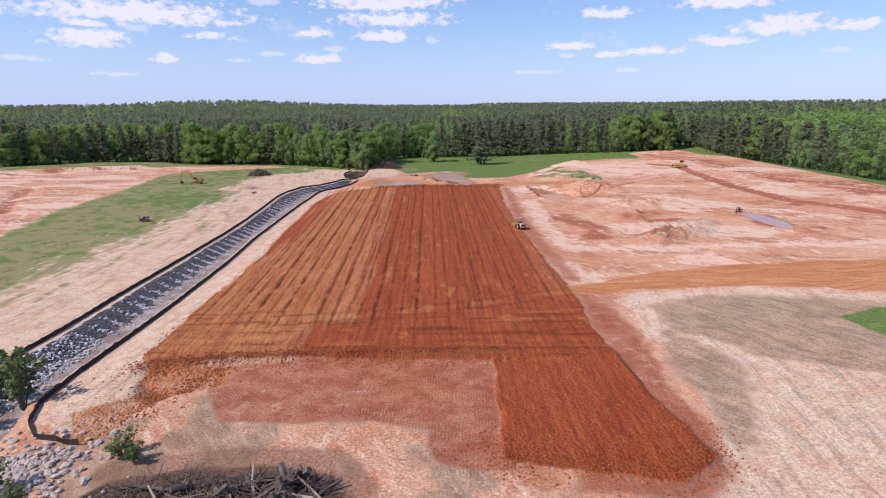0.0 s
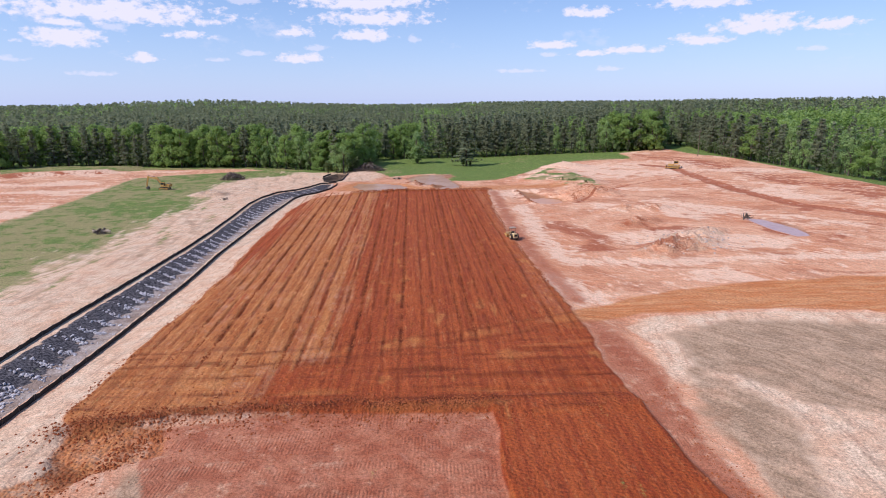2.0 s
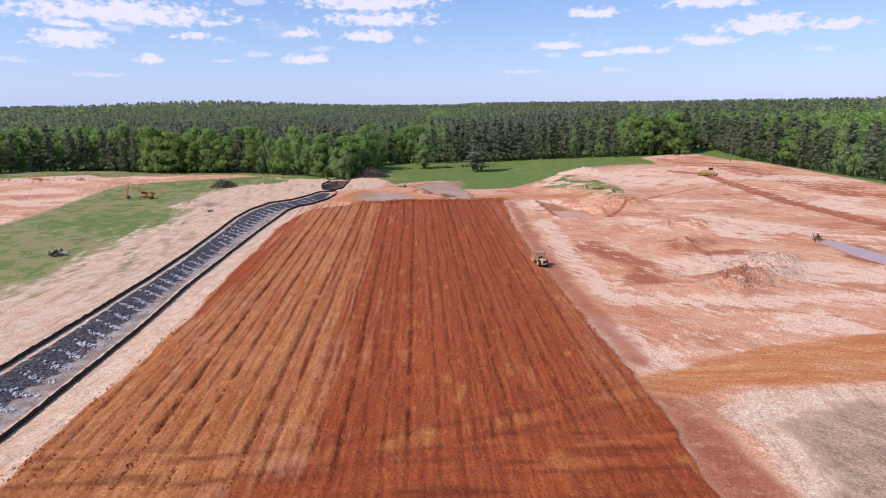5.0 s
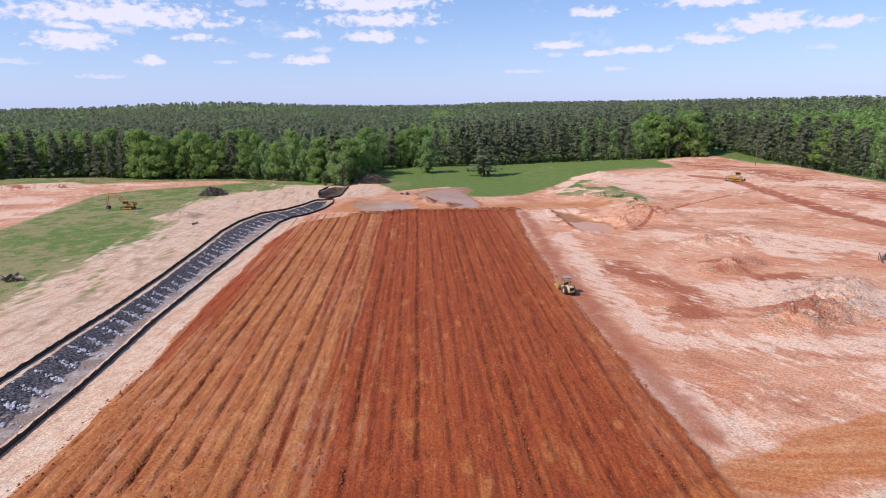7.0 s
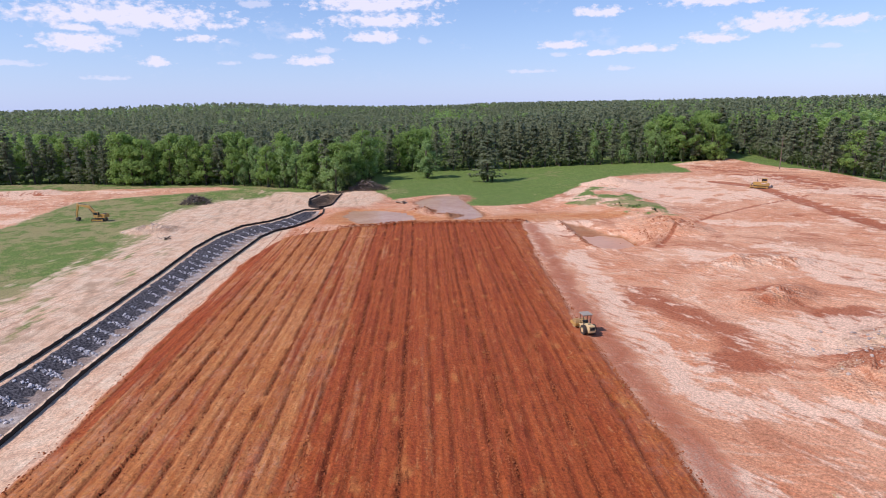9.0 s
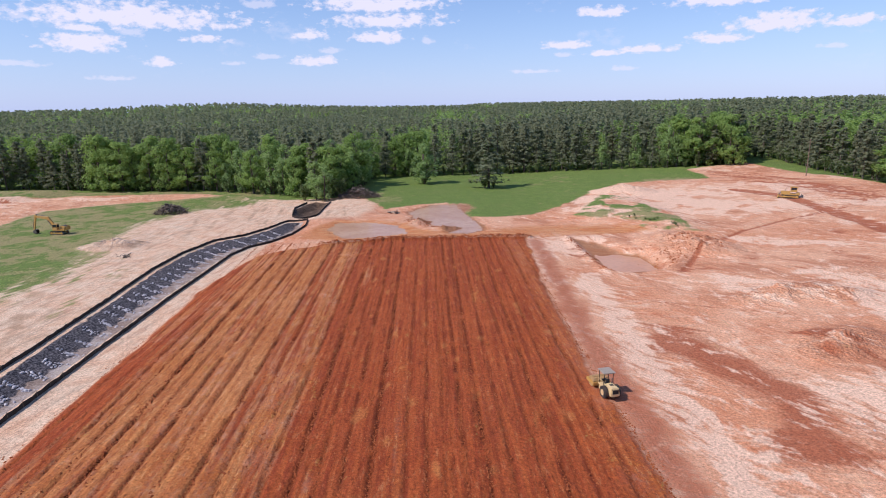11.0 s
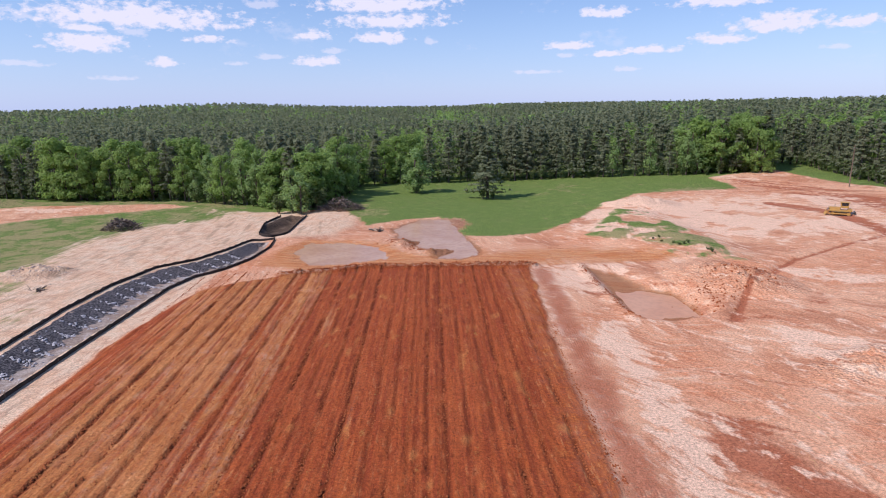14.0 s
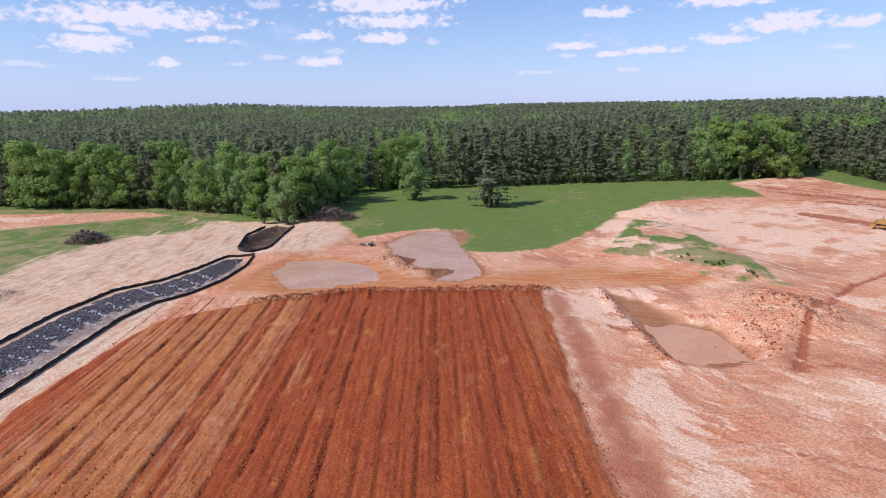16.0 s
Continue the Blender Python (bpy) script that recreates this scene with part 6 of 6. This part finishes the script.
# ---- clods thrown up along the grader's lines ----
def clods():
    rnd = random.Random(31)
    spots = []
    for at, deep, tone, w in LANES:
        y, run = 64.0, 1.0
        while y < 205:
            right, left = 19.6 - 0.033 * (y - 80), -38.6 - 0.076 * (y - 66)
            x = right + (left - right) * at
            if rnd.random() < 0.03:
                run = rnd.uniform(0.1, 1.2)
            near = y > 74 + 0.3 * x or x < -18
            for _ in range(3):
                if near and rnd.random() < deep * run:
                    spots.append((x + rnd.gauss(0, 0.13), y + rnd.uniform(-0.2, 0.2), rnd.uniform(0.05, 0.14) * (0.7 + 0.5 * deep)))
            y += 0.32
    for path, spread, count, top in (([(-36, 50.5), (-26, 53.2), (-8, 54.8), (5, 55.0)], 1.7, 3800, 0.17), ([(5.6, 36), (6, 33.2), (18, 31.5), (23, 34.6), (21.5, 41)], 1.7, 2400, 0.16), ([(-30, 202.5), (-14, 207.5), (2, 208), (17, 208.5)], 0.9, 1500, 0.3),
                                     ([(-33, 45), (-30, 41), (-33, 37)], 1.5, 500, 0.16), ([(-26, 52), (-29, 44)], 0.9, 500, 0.18), ([(6, 52), (22, 56)], 0.6, 300, 0.13), ([(-30, 58), (18, 60)], 0.7, 500, 0.12), ([(-30, 64), (16, 66)], 1.5, 500, 0.1),
                                     ([(19.0, 84), (17.0, 116), (15.6, 146), (15.6, 206)], 0.35, 900, 0.16), ([(-37, 54), (-37.8, 68), (-38.4, 100), (-42.4, 141)], 0.5, 600, 0.16), ([(-4, 221), (-9, 228), (-13, 232)], 1.6, 300, 0.25), ([(26, 208), (26.8, 194), (28, 178.6)], 0.5, 350, 0.2), ([(40, 184), (46, 190), (52, 197)], 2.6, 420, 0.26),
                                     ([(-26, 48), (4, 50)], 3.0, 700, 0.10), ([(24, 60), (23, 46), (25, 36)], 0.7, 400, 0.12)):
        for _ in range(count):
            k = rnd.randrange(len(path) - 1)
            f = rnd.random()
            (ax, ay), (bx, by) = path[k], path[k + 1]
            spots.append((ax + (bx - ax) * f + rnd.gauss(0, spread), ay + (by - ay) * f + rnd.gauss(0, spread), rnd.uniform(0.25, 1.0) ** 2 * top))
    zs, _ = relief(np.array([s[0] for s in spots]), np.array([s[1] for s in spots]))
    verts, faces = [], []
    for (x, y, r), z in zip(spots, zs):
        k = len(verts)
        a = rnd.uniform(0, 6.28)
        for j in range(4):
            b = a + j * 1.571 + rnd.uniform(-0.3, 0.3)
            q = r * rnd.uniform(0.8, 1.3)
            verts.append((x + math.cos(b) * q, y + math.sin(b) * q, z + r * rnd.uniform(-0.2, 0.25)))
        verts.append((x + rnd.uniform(-0.3, 0.3) * r, y + rnd.uniform(-0.3, 0.3) * r, z + r * rnd.uniform(0.7, 1.2)))
        faces += [(k, k + 1, k + 4), (k + 1, k + 2, k + 4), (k + 2, k + 3, k + 4), (k + 3, k, k + 4)]
    ob = new("clay_clods", mesh_of("clay_clods", verts, faces, MAT_CLOD))
    tagged(ob, "loose red clay clods along the grader lines", "clods", kind="stuff")


clods()
